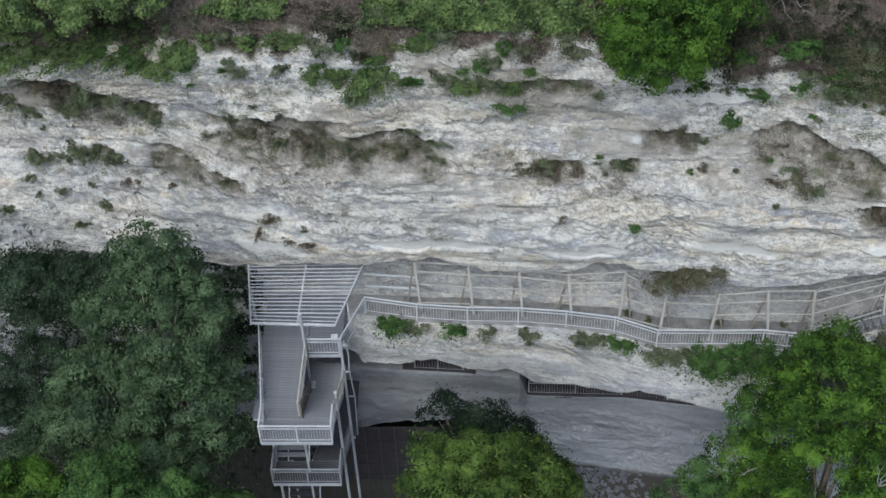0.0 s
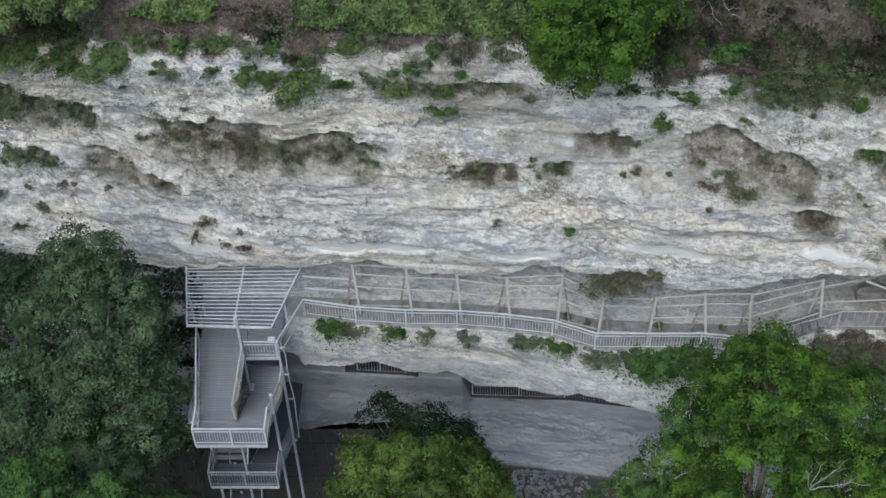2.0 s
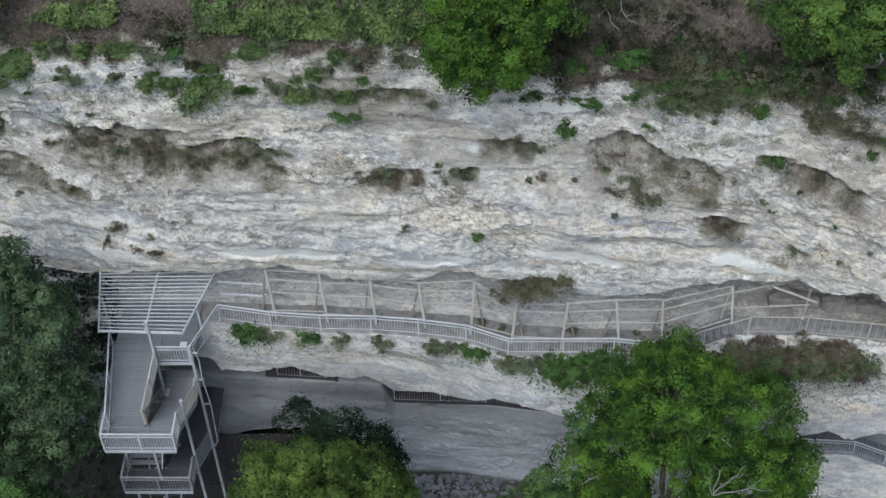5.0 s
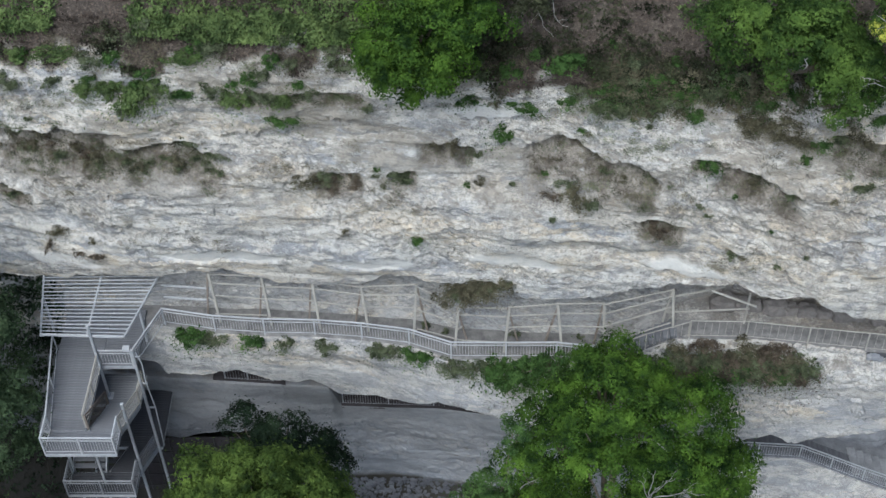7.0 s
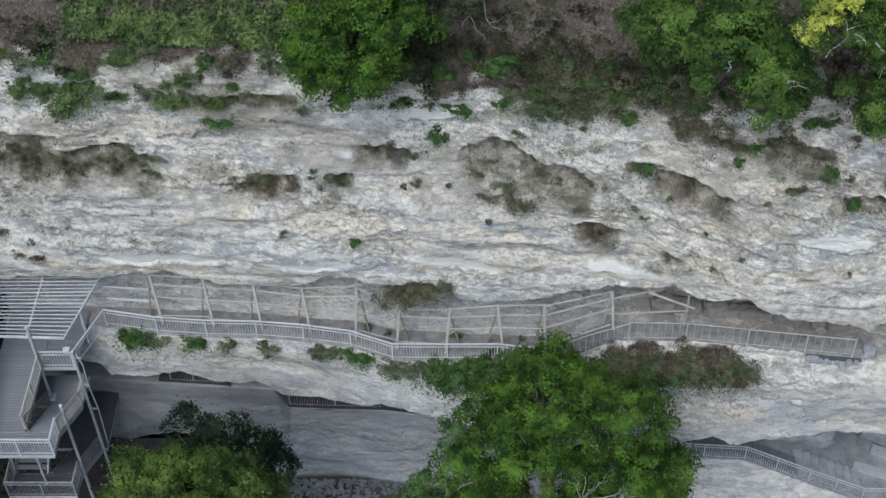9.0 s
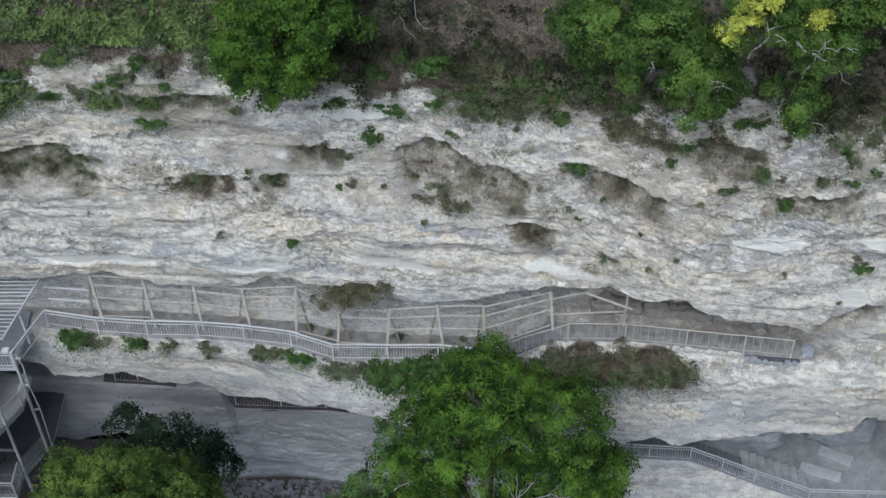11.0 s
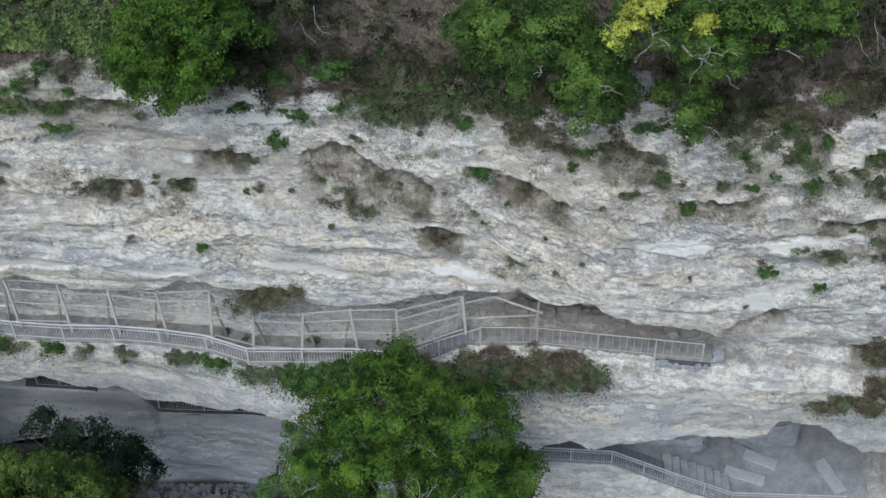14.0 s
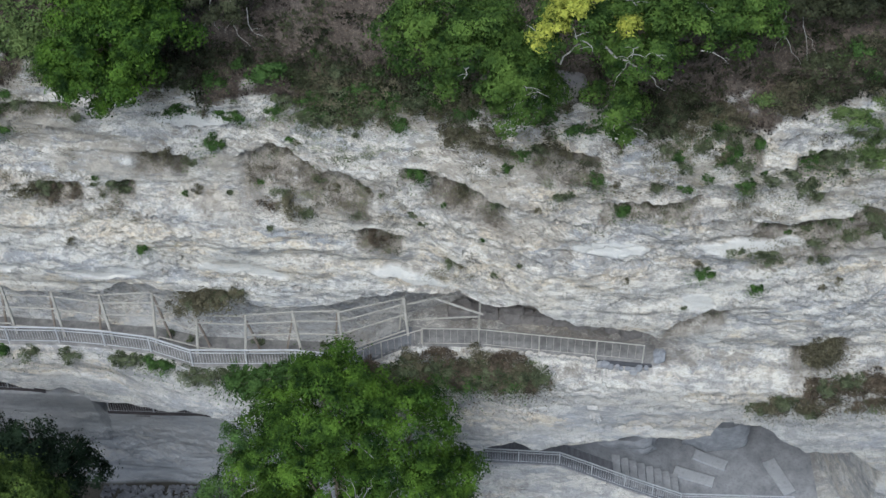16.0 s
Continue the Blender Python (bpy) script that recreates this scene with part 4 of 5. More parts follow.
railing("flight_railing", "rusty tan railing along the open edge of the deck", [(MX, 0.0, 0.0), (MX - 0.02, -1.7, 0.0), (MX - 0.05, -3.3, 0.0)], 0.95, 0.14, OLD_WOOD)
railing("stair_railing", "weathered tan railing sloping beside the stair flight", [(RX, -3.5, 0.0), (RX, -0.6, -2.0), (RX, 0.5, -2.05)], 0.95, 0.14, OLD_WOOD)
railing("stair_railing", "rusty brown railing inside the stair flight", [(MX + 0.03, -3.3, -0.1), (MX + 0.03, -0.6, -2.0)], 0.9, 0.14, RUSTY)
# lower rails dulled in colour in place of shade
railing("landing_railing", T, [(LX, -2.9, -4.05), (LX, -3.97, -4.05), (MX, -3.97, -4.05), (RX - 0.02, -3.97, -4.05), (RX - 0.02, -2.9, -4.05)], 1.0, 0.11, DULL_STEEL)
railing("stair_railing", "weathered railing sloping beside the lower stair flight", [(RX, -2.9, -4.05), (RX, 0.1, -6.25)], 0.95, 0.14, DULL_STEEL)


def tower_post(x, y, z0, z1, w=0.11, label="tall pale steel support post of the stair tower"):
    ob = thing("support_post", label, "post", "tower posts", at=(x, y, z0))
    shaft = part("shaft", box_bm(-w / 2, w / 2, -w / 2, w / 2, 0, z1 - z0, 0.01), PALE, ob)
    part("cap", box_bm(-w * 0.6, w * 0.6, -w * 0.6, w * 0.6, z1 - z0, z1 - z0 + 0.04, 0.008), PAINT, shaft)
    part("base_plate", box_bm(-0.2, 0.2, -0.2, 0.2, -0.05, 0.02, 0.005), PALE, ob)


GROUND = -16.0
tower_post(-1.52, -0.12, -2.05, 2.85)
tower_post(0.02, 0.0, GROUND, 1.05)
tower_post(-0.02, -2.65, GROUND, 0.75)
tower_post(LX - 0.02, -2.65, GROUND, -0.2)
tower_post(LX - 0.02, 0.2, GROUND, -0.2)
tower_post(MX, -3.4, GROUND, -0.2, 0.09)


def build_pergola():
    ob = thing("pergola", "white slatted pergola roof leaning on the cliff", "pergola", at=(-1.9, 0.0, 2.15))
    o = Vector((-1.9, 0.0, 2.15))
    fl, fr, bl, br = Vector((-3.72, 0.0, 2.12)), Vector((-0.12, -0.1, 2.12)), Vector((-4.15, 3.2, 2.42)), Vector((0.98, 3.3, 2.42))
    n = 18
    r = random.Random(5)
    for k in range(n):
        t = k / (n - 1)
        a, b = fl.lerp(bl, t), fr.lerp(br, t)
        wob = Vector((r.uniform(-0.05, 0.05), r.uniform(-0.025, 0.025), r.uniform(-0.01, 0.01)))
        part("slat", bar_bm(a - o + wob, b - o - wob * 0.8, r.uniform(0.045, 0.056) if k else 0.08, 0.025 if k else 0.1), PALE if k % 3 else PAINT, ob)
    for a, b in ((fl, bl), (fl.lerp(fr, 0.55), bl.lerp(br, 0.5)), (fr, br)):
        part("rafter", bar_bm(a - o - Vector((0, 0, 0.08)), b - o - Vector((0, 0, 0.08)), 0.06, 0.1), PAINT, ob)
    for a in (fl.lerp(bl, 0.6), fr.lerp(br, 0.4)):
        part("leg", bar_bm(Vector((a.x, a.y + 0.1, 0)) - o, a - o - Vector((0, -0.1, 0.1)), 0.09), PAINT, ob)


build_pergola()
box_light = thing("lamp_box", "small white electric box on the railing corner", "electric box", at=(-0.2, 0.05, 1.0))
part("housing", box_bm(-0.16, 0.14, -0.12, 0.12, 0.02, 0.2, 0.015), PAINT, box_light)
part("bracket", box_bm(-0.03, 0.03, -0.03, 0.03, -0.1, 0.02), PALE, box_light)

drain = thing("drain_pipe", "thin pale blue drain pipe down the tower post", "pipe", at=(0.16, 0.02, 0.9))
part("pipe", pipe_bm([(0, 0, 0), (0.14, 0.0, -0.8), (0.1, -0.02, -2.2), (0.2, 0.0, -4.0), (0.12, 0.0, -7.0)], [0.03] * 5, 7), PALE, drain)
for z in (-0.3, -2.2, -4.0):
    part("clamp", box_bm(-0.12, 0.16, -0.04, 0.04, z - 0.03, z + 0.03, 0.005), STEEL, drain)

# ---- cave shelf ----
def strip(name, label, x0, x1, n, mat, inner=1.6):
    """A dark trodden walkway on the shelf under the overhang."""
    s = np.linspace(x0, x1, n)
    f, z = SHELF_Y(s) + 0.04, SHELF_Z(s) + 0.11
    rows = [np.stack([s, f, z - 0.3], -1)] + [np.stack([s, f + (np.minimum(CAVE_Y(s) - 0.2, f + inner) - f) * k / 3, z], -1) for k in range(4)]
    i = (np.arange(4)[:, None] * n + np.arange(n - 1)).ravel()
    me = mesh_np(name, np.stack(rows).reshape(-1, 3), np.stack([i, i + 1, i + n + 1, i + n], -1), mat, True)
    tagged(new(name, me), label, "path", kind="structure")


# gallery floors coloured for dark dirt plus the deep shade there
strip("gallery_path", "trodden path in the cave gallery, dark for dirt and deep shade", 8.25, 18.0, 40, CAVE_DARK)
strip("gallery_path", "trodden floor of the small cave gallery, dark for dirt and deep shade", 2.3, 5.8, 20, CAVE_DARK)
strip("low_walkway", "dark grey walkway under the low overhang", 25.5, 35.4, 30, WALK_PLANK, 1.25)
railing("cave_railing", "dull grey metal railing in front of the dark cave gallery", [(x, float(SHELF_Y(x)) + 0.12, float(SHELF_Z(x)) + 0.02) for x in (8.35, 10.6, 12.8, 15.0, 17.0)], 1.0, 0.125, STEEL, 0.06, 0.04)
railing("cave_railing", "dull grey metal railing in front of the dark cave gallery", [(x, float(SHELF_Y(x)) + 0.12, float(SHELF_Z(x)) + 0.02) for x in (2.9, 4.0, 5.2)], 1.0, 0.125, DULL_STEEL)
railing("lower_railing", "pale metal railing along the low walkway under the cliff", [(x, float(SHELF_Y(x)) + 0.1, float(SHELF_Z(x)) + 0.02) for x in (26.2, 28.3, 30.25, 31.8, 33.4, 34.8, 36.2, 39.0, 41.6)], 1.0, 0.12, PALE, 0.06, 0.045)


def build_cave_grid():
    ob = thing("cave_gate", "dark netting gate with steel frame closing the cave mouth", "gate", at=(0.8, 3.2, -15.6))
    # netting made solid and wide so its colour gives the cave mouth's darkness
    part("netting", box_bm(-4.6, 4.0, 0.03, 0.06, 0.0, 5.6), CAVE_DARK, ob, "dark netting as a solid sheet that carries the cave's darkness")
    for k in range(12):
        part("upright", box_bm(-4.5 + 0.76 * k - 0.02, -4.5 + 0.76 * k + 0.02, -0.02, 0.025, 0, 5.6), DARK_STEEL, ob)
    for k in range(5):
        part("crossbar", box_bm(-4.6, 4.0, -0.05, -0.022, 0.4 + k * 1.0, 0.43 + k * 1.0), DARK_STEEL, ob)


build_cave_grid()


def slab(cx, cy, z, length, width, turn, label):
    bm = box_bm(-length / 2, length / 2, -width / 2, width / 2, 0, 0.14, 0.02)
    ob = part("stone_slab", bm, CONCRETE, None)
    ob.matrix_basis = pose(cx, cy, z, 0, 0, turn)
    tagged(ob, label, "slab", "slabs on the terrace")


slab(37.05, 1.98, -10.93, 2.0, 0.6, -20, "flat pale stone slab lying on the grey terrace")
slab(37.95, 2.95, -10.93, 1.7, 0.6, -26, "flat pale stone slab lying nearer the rock wall")
slab(41.25, 1.95, -10.93, 2.1, 0.68, -68, "flat pale stone slab lying crosswise on the terrace")


def build_terrace():
    ob = thing("terrace", "smooth grey terrace floor under the overhang", "floor", kind="structure")
    s = np.linspace(26.2, 43.0, 60)
    f, k, z = SHELF_Y(s) + 0.02, CAVE_Y(s) - 0.15, SHELF_Z(s) + 0.05
    v = np.stack([np.stack([s, f + (k - f) * t, z + 0.015 * fractal(s, t * 3 + s * 0, s * 0, 2)], -1) for t in np.linspace(0, 1, 12)])
    i = (np.arange(11)[:, None] * 60 + np.arange(59)).ravel()
    me = mesh_np("floor_surface", v.reshape(-1, 3), np.stack([i, i + 1, i + 61, i + 60], -1), TERRACE, True)
    new("floor_surface", me).parent = ob


build_terrace()


def build_low_steps():
    """Broad dark steps where the low walkway goes down to the terrace."""
    ob = thing("low_steps", "broad dark grey steps down to the terrace", "steps", at=(33.2, 1.2, -9.6))
    for k in range(8):
        x = 32.9 + 0.42 * k
        z = float(SHELF_Z(x)) + 0.1
        part("step", box_bm(x - 33.2, x + 0.4 - 33.2, float(SHELF_Y(x)) + 0.2 - 1.2, float(SHELF_Y(x)) + 1.75 - 1.2, z - 0.3 + 9.6, z + 9.6, 0.015), TERRACE, ob)


build_low_steps()


def rock(name, label, at, size, seed, mat=BOULDER):
    bm = bmesh.new()
    bmesh.ops.create_icosphere(bm, subdivisions=3, radius=1)
    for v in bm.verts:
        n = noise.fractal(v.co * 1.3 + Vector((seed, 0, 0)), 0.8, 2.0, 4)
        c = Vector((max(-0.8, min(0.8, v.co.x)), max(-0.8, min(0.8, v.co.y)), max(-0.75, min(0.7, v.co.z))))
        v.co = Vector((c.x * size[0], c.y * size[1], c.z * size[2])) * (1 + 0.22 * n)
    ob = part(name, bm, mat)
    ob.location = at
    return tagged(ob, label, "boulder", "boulders")


rock("boulder", "grey rounded boulder at the end of the path", (34.0, -0.35, 1.62), (0.3, 0.34, 0.3), 1.0)
rock("boulder", "big flat grey block of fallen rock under the overhang", (38.3, 4.1, -10.0), (1.9, 0.75, 1.5), 4.0)
rock("chalk_mound", "smooth pale grey rock mound behind the low walkway", (33.6, 3.4, -9.5), (1.9, 1.0, 0.9), 16.0, TERRACE)
rock("chalk_mound", "low pale grey rock swell behind the low walkway", (31.4, 3.3, -8.5), (1.6, 0.9, 0.6), 18.0, TERRACE)

rock("rock_outcrop", "pale grey rock outcrop under the cliff-top trees", (29.6, 2.3, 14.3), (1.1, 0.6, 0.7), 7.0, MARL)


def build_path_edge():
    """Loose stones, dark bars added for a shaded gap, and an old beam at the end of the ledge path."""
    r = random.Random(12)
    for k in range(26):
        x = 26.2 + 5.2 * k / 26 + r.uniform(-0.05, 0.05)
        w = r.uniform(0.09, 0.2)
        rock("edge_stone", "rough pale chalk stone along the path edge", (x, float(EDGE_Y(x)) - 0.08, float(FLOOR_Z(x)) + 0.05), (w, w * 0.8, w * 0.7), 20.0 + k, CHALK)
    for k in range(9):
        x = 31.5 + 0.24 * k + r.uniform(-0.06, 0.06)
        w = r.uniform(0.1, 0.21)
        rock("gap_stone", "rounded grey stone in the dark gap under the path", (x, float(EDGE_Y(x)) - 0.14 - r.uniform(0, 0.06), float(FLOOR_Z(x)) - r.uniform(0.05, 0.34)), (w * r.uniform(0.8, 1.3), w * 0.8, w), 60.0 + k, BOULDER if k % 3 else STONE)
    for k in range(11):
        x = 25.6 + 0.72 * k + r.uniform(-0.15, 0.15)
        w = r.uniform(0.32, 0.6)
        y = float(min(BACK_Y(x) - WALL_FOOT(x) - 0.1, EDGE_Y(x) + 1.9))
        rock("fallen_rock", "rounded brown-grey rock against the wall of the recess", (x, y, float(FLOOR_Z(x)) + 0.3 * w), (w * 1.2, w * 0.8, w), 80.0 + k, MARL)
    # dark bars put in as the shade of the open gap
    crib = thing("timber_crib", "dark bars added for the shaded gap under the path end", "crib", at=(31.4, -0.45, 1.1))
    for k in range(3):
        part("log", bar_bm((0, 0.02 * k, -0.2 + 0.2 * k), (2.3, -0.22 + 0.02 * k, -0.2 + 0.2 * k), 0.17, 0.17, 0.03), SHADY_PLANK, crib)
    beam = part("timber_beam", bar_bm((0, 0, 0), (1.97, 0.05, -1.08), 0.09, 0.07, 0.01), OLD_WOOD)
    beam.location = (24.59, 0.25, 4.66)
    tagged(beam, "weathered timber beam leaning under the overhang", "beam")


build_path_edge()

# ---- trees ----
tree("tree", "big dark green broadleaf tree in front of the cliff", (-8.2, -3.5, -17.5),
     [(-7.3, -1.5, 2.4, 2.9, 2.6, 3.6), (-9.2, -3.4, 0.4, 2.6, 2.6, 3.3), (-6.3, -3.6, 0.4, 2.2, 2.2, 3.2), (-8.3, -6.0, -1.5, 3.2, 2.6, 3.2), (-12.2, -3.4, -3.0, 2.2, 2.0, 2.4), (-6.9, -0.9, 5.9, 1.9, 1.7, 2.5), (-5.6, -1.2, 3.4, 1.2, 1.3, 2.2)],
     1300, 17, 0.24, LEAF_DARK, 11, 0.85, trunk=0.35)
tree("tree", "tree beside the rock wall, leaves darkened for shade", (-14.5, 0.5, -16.5), [(-14.8, 1.2, -3.6, 2.4, 2.0, 2.2), (-16.5, -1.5, -4.2, 3.0, 2.6, 3.0), (-12.3, 1.4, -4.4, 2.0, 1.8, 2.2)], 440, 16, 0.24, LEAF_SHADE, 12, 0.8, trunk=0.3)
tree("tree", "bright green treetop low in the valley", (-12.2, -9.5, -18.0), [(-12.0, -8.4, 1.2, 1.9, 1.7, 2.1), (-14.0, -8.5, 0.4, 2.0, 1.8, 2.0), (-11.5, -10.5, 0.3, 2.4, 1.8, 2.2)], 450, 17, 0.22, LEAF_BRIGHT, 13, trunk=0.25)
tree("tree", "green treetop below the stair tower", (-6.8, -9.5, -18.0), [(-8.3, -8.4, 1.7, 1.5, 1.5, 1.9), (-5.9, -8.9, 0.7, 1.6, 1.5, 1.8), (-9.2, -9.8, 0.9, 1.8, 1.7, 1.9), (-3.8, -8.6, -0.9, 1.5, 1.4, 1.7)], 520, 17, 0.22, LEAF_GREEN, 14, trunk=0.25)
tree("tree", "round green tree in front of the lower cliff", (7.0, -8.0, -17.0), [(6.3, -8.2, 2.4, 1.7, 1.7, 2.2), (7.8, -7.6, 1.2, 1.6, 1.6, 2.0), (5.6, -8.2, 0.4, 1.5, 1.5, 1.9), (8.6, -7.6, -0.8, 1.3, 1.3, 1.7), (4.5, -8.0, 2.3, 1.3, 1.3, 1.7)], 600, 18, 0.21, LEAF_OLIVE, 15, trunk=0.22)
tree("tree", "tree beside the cave wall, leaves coloured nearly black for shade", (5.2, -1.0, -15.5), [(4.5, -1.0, -3.6, 1.0, 0.9, 1.4), (6.4, -1.0, -3.8, 1.1, 1.0, 1.3), (5.4, -2.0, -4.8, 1.6, 1.2, 1.6), (7.4, -0.9, -5.0, 1.0, 0.9, 1.3), (8.0, -0.8, -6.8, 1.1, 1.0, 1.5), (6.4, -1.6, -6.8, 1.6, 1.2, 1.5)], 300, 16, 0.22, LEAF_BLACK, 16, trunk=0.18)
bright = tree("tree", "big bright green broadleaf tree rising to the path", (20.6, -5.0, -17.0),
     [(20.8, -4.2, 2.4, 2.4, 2.1, 2.7), (23.2, -4.6, 1.6, 2.1, 2.0, 2.6), (18.8, -4.6, 1.0, 1.7, 1.7, 2.3), (20.4, -6.6, 0.2, 2.3, 1.9, 2.4), (23.2, -6.2, -0.8, 2.3, 1.9, 2.4), (24.9, -5.4, -1.6, 1.7, 1.8, 2.2), (18.4, -5.8, -1.8, 1.3, 1.4, 1.8), (20.2, -2.2, 2.7, 1.2, 1.1, 1.5), (17.6, -3.6, 1.2, 0.9, 0.9, 1.3), (17.0, -4.8, -0.6, 1.0, 1.0, 1.4), (16.9, -5.2, -3.0, 0.9, 0.9, 1.4), (21.4, -7.8, -1.6, 1.7, 1.2, 1.6), (23.6, -7.4, -2.0, 1.5, 1.2, 1.5)],
     1060, 18, 0.22, LEAF_BRIGHT, 17, 0.85, trunk=0.32, dead=4)
tree("tree", "thin pale green tree below the ledge", (15.4, -5.6, -17.0), [(16.4, -4.8, 1.2, 0.7, 0.7, 1.6), (15.6, -5.2, -2.2, 1.0, 1.0, 1.6), (14.6, -5.4, -3.2, 1.1, 1.0, 1.4)], 95, 12, 0.19, LEAF_GREEN, 18, 0.55, trunk=0.1)
# on top of the cliff
def bough(ob, points, thick, *forks):
    """A bare grey branch along points, with thin forks."""
    o = Vector(ob.location)
    r = random.Random(int(100 * points[0][0]))
    bent = []
    for a, b in zip(points, points[1:]):
        for k in range(3):
            p = Vector(a).lerp(Vector(b), k / 3)
            bent.append(p + Vector((r.uniform(-0.09, 0.09), r.uniform(-0.05, 0.05), r.uniform(-0.09, 0.09))) * (k > 0))
    points = bent + [Vector(points[-1])]
    n = len(points)
    thick *= 0.7
    limb = part("dead_branch", pipe_bm([Vector(p) - o for p in points], [thick * (1 - 0.75 * k / (n - 1)) for k in range(n)], 6), TWIG, ob, "bare grey dead branch")
    for a, b in forks:
        a, b = Vector(a) - o, Vector(b) - o
        part("dead_twig", pipe_bm([a, a.lerp(b, 0.35) + Vector((0.08, 0, 0.08)), a.lerp(b, 0.7) + Vector((-0.06, 0, 0.03)), b], [thick * 0.45, thick * 0.35, thick * 0.25, thick * 0.12], 5), TWIG, limb)


# yellow sprays that paint sunlight onto a crown
def gild(ob, lobe, seed):
    p, o = crown_points([lobe], max(5, int(26 * lobe[3])), 90, 0.24, seed, -0.2)
    c = new("sunlit_spray", leaf_mesh("sunlit_spray", p - np.array(ob.location), o, 0.12, LEAF_YELLOW, seed))
    c.parent = ob
    tagged(c, "leaves coloured yellow for the sun on the treetop", kind="stuff")


for tip, fork in (((21.0, -8.4, 3.9), (21.2, -8.4, 4.3)), ((21.6, -8.5, 4.6), (21.3, -8.4, 4.6)), ((22.4, -8.5, 4.1), (22.5, -8.4, 4.6)), ((23.6, -8.5, 3.0), (23.3, -8.4, 3.7)), ((21.8, -8.6, 3.6), (22.1, -8.5, 4.0))):
    root = Vector((21.7, -7.6, 1.2))
    mid = root.lerp(Vector(tip), 0.55) + Vector((0, 0, 0.25))
    bough(bright, [root, mid, Vector(tip)], 0.035, (mid, fork))
tree("tree", "rounded bright green tree overhanging the cliff top", (13.0, 3.6, 13.4), [(12.8, 1.4, 16.4, 1.9, 1.6, 1.9), (13.9, 2.2, 16.8, 1.8, 1.8, 1.9), (12.2, 1.9, 15.0, 1.2, 1.2, 1.3), (13.2, 3.4, 17.8, 2.0, 1.8, 1.8)], 480, 18, 0.21, LEAF_BRIGHT, 21, trunk=0.14)
tree("tree", "green tree on the cliff edge", (26.6, 3.0, 13.8), [(26.4, 0.2, 17.4, 1.9, 1.7, 2.0), (25.2, 1.4, 17.6, 1.9, 1.8, 1.8), (27.8, -0.6, 16.4, 1.3, 1.3, 1.6), (27.7, -0.6, 17.4, 0.9, 0.8, 1.0)], 440, 18, 0.21, LEAF_TOP, 22, trunk=0.16, dead=3)
golden = tree("tree", "large green tree on the cliff edge, top leaves coloured as sunlit", (31.0, 2.6, 13.5), [(29.3, -1.0, 19.7, 1.2, 0.9, 0.8), (31.9, -0.3, 18.7, 1.6, 1.5, 1.5), (33.8, 0.6, 18.2, 1.6, 1.5, 1.5), (30.6, 2.0, 19.6, 2.0, 1.8, 1.5), (33.2, 2.4, 19.0, 2.3, 1.9, 1.6), (31.0, -0.9, 16.2, 0.8, 0.8, 1.0), (31.6, -0.7, 15.0, 0.6, 0.5, 0.8), (35.4, 1.4, 18.4, 1.2, 1.2, 1.2)], 560, 18, 0.22, LEAF_TOP, 23, trunk=0.2, dead=8)
for k, lobe in enumerate(((28.8, -1.5, 20.2, 0.5, 0.5, 0.4), (29.3, -1.4, 20.8, 0.55, 0.5, 0.3), (29.9, -1.2, 21.1, 0.45, 0.4, 0.25), (28.4, -1.6, 19.5, 0.4, 0.35, 0.25), (31.4, -1.3, 19.9, 0.3, 0.3, 0.2))):
    gild(golden, lobe, 61 + k)
bough(golden, [(30.4, -1.3, 19.3), (31.3, -1.6, 18.8), (32.0, -1.6, 18.3), (32.65, -1.6, 17.5)], 0.07, ((31.3, -1.6, 18.8), (30.9, -1.9, 18.0)), ((32.0, -1.6, 18.3), (32.9, -1.7, 18.0)))
bough(golden, [(29.1, -1.5, 18.6), (29.6, -1.7, 19.6), (29.45, -1.7, 20.3)], 0.05, ((29.6, -1.7, 19.6), (30.5, -1.7, 19.4)), ((29.5, -1.7, 19.9), (30.0, -1.7, 20.1)))
bough(golden, [(28.7, -1.2, 19.4), (28.4, -1.6, 19.9), (27.9, -1.6, 20.35)], 0.04, ((28.4, -1.6, 19.9), (28.0, -1.7, 19.8)))
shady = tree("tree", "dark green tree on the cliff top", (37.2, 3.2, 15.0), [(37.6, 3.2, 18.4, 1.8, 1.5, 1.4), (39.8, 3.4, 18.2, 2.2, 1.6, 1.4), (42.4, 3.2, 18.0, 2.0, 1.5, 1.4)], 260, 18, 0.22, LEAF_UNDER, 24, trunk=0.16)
bough(shady, [(37.2, 2.2, 18.0), (37.1, 1.6, 17.4), (37.4, 1.5, 16.9), (37.9, 1.4, 16.1)], 0.035, ((37.1, 1.6, 17.4), (36.9, 1.5, 16.6)))
bough(shady, [(37.8, 2.2, 18.0), (37.9, 1.5, 17.3), (38.1, 1.4, 16.2)], 0.03, ((37.9, 1.5, 17.3), (38.4, 1.4, 16.6)))
sparse = tree("tree", "sparse dull green tree with bare twigs on the wooded slope", (17.0, 5.6, 15.2), [(16.6, 4.2, 17.0, 1.3, 0.9, 0.8), (18.0, 4.6, 16.8, 1.0, 0.8, 0.7), (15.4, 4.8, 17.0, 1.0, 0.8, 0.8)], 90, 12, 0.2, LEAF_UNDER, 27, 0.5, trunk=0.08)
bough(sparse, [(17.2, 4.4, 16.9), (17.25, 3.6, 16.5), (17.45, 3.5, 15.9), (17.85, 3.5, 15.35)], 0.035, ((17.25, 3.6, 16.5), (17.0, 3.5, 15.9)))
bough(sparse, [(17.8, 4.2, 16.6), (18.0, 3.5, 16.1), (18.55, 3.5, 15.65)], 0.03, ((18.0, 3.5, 16.1), (18.4, 3.5, 16.15)))
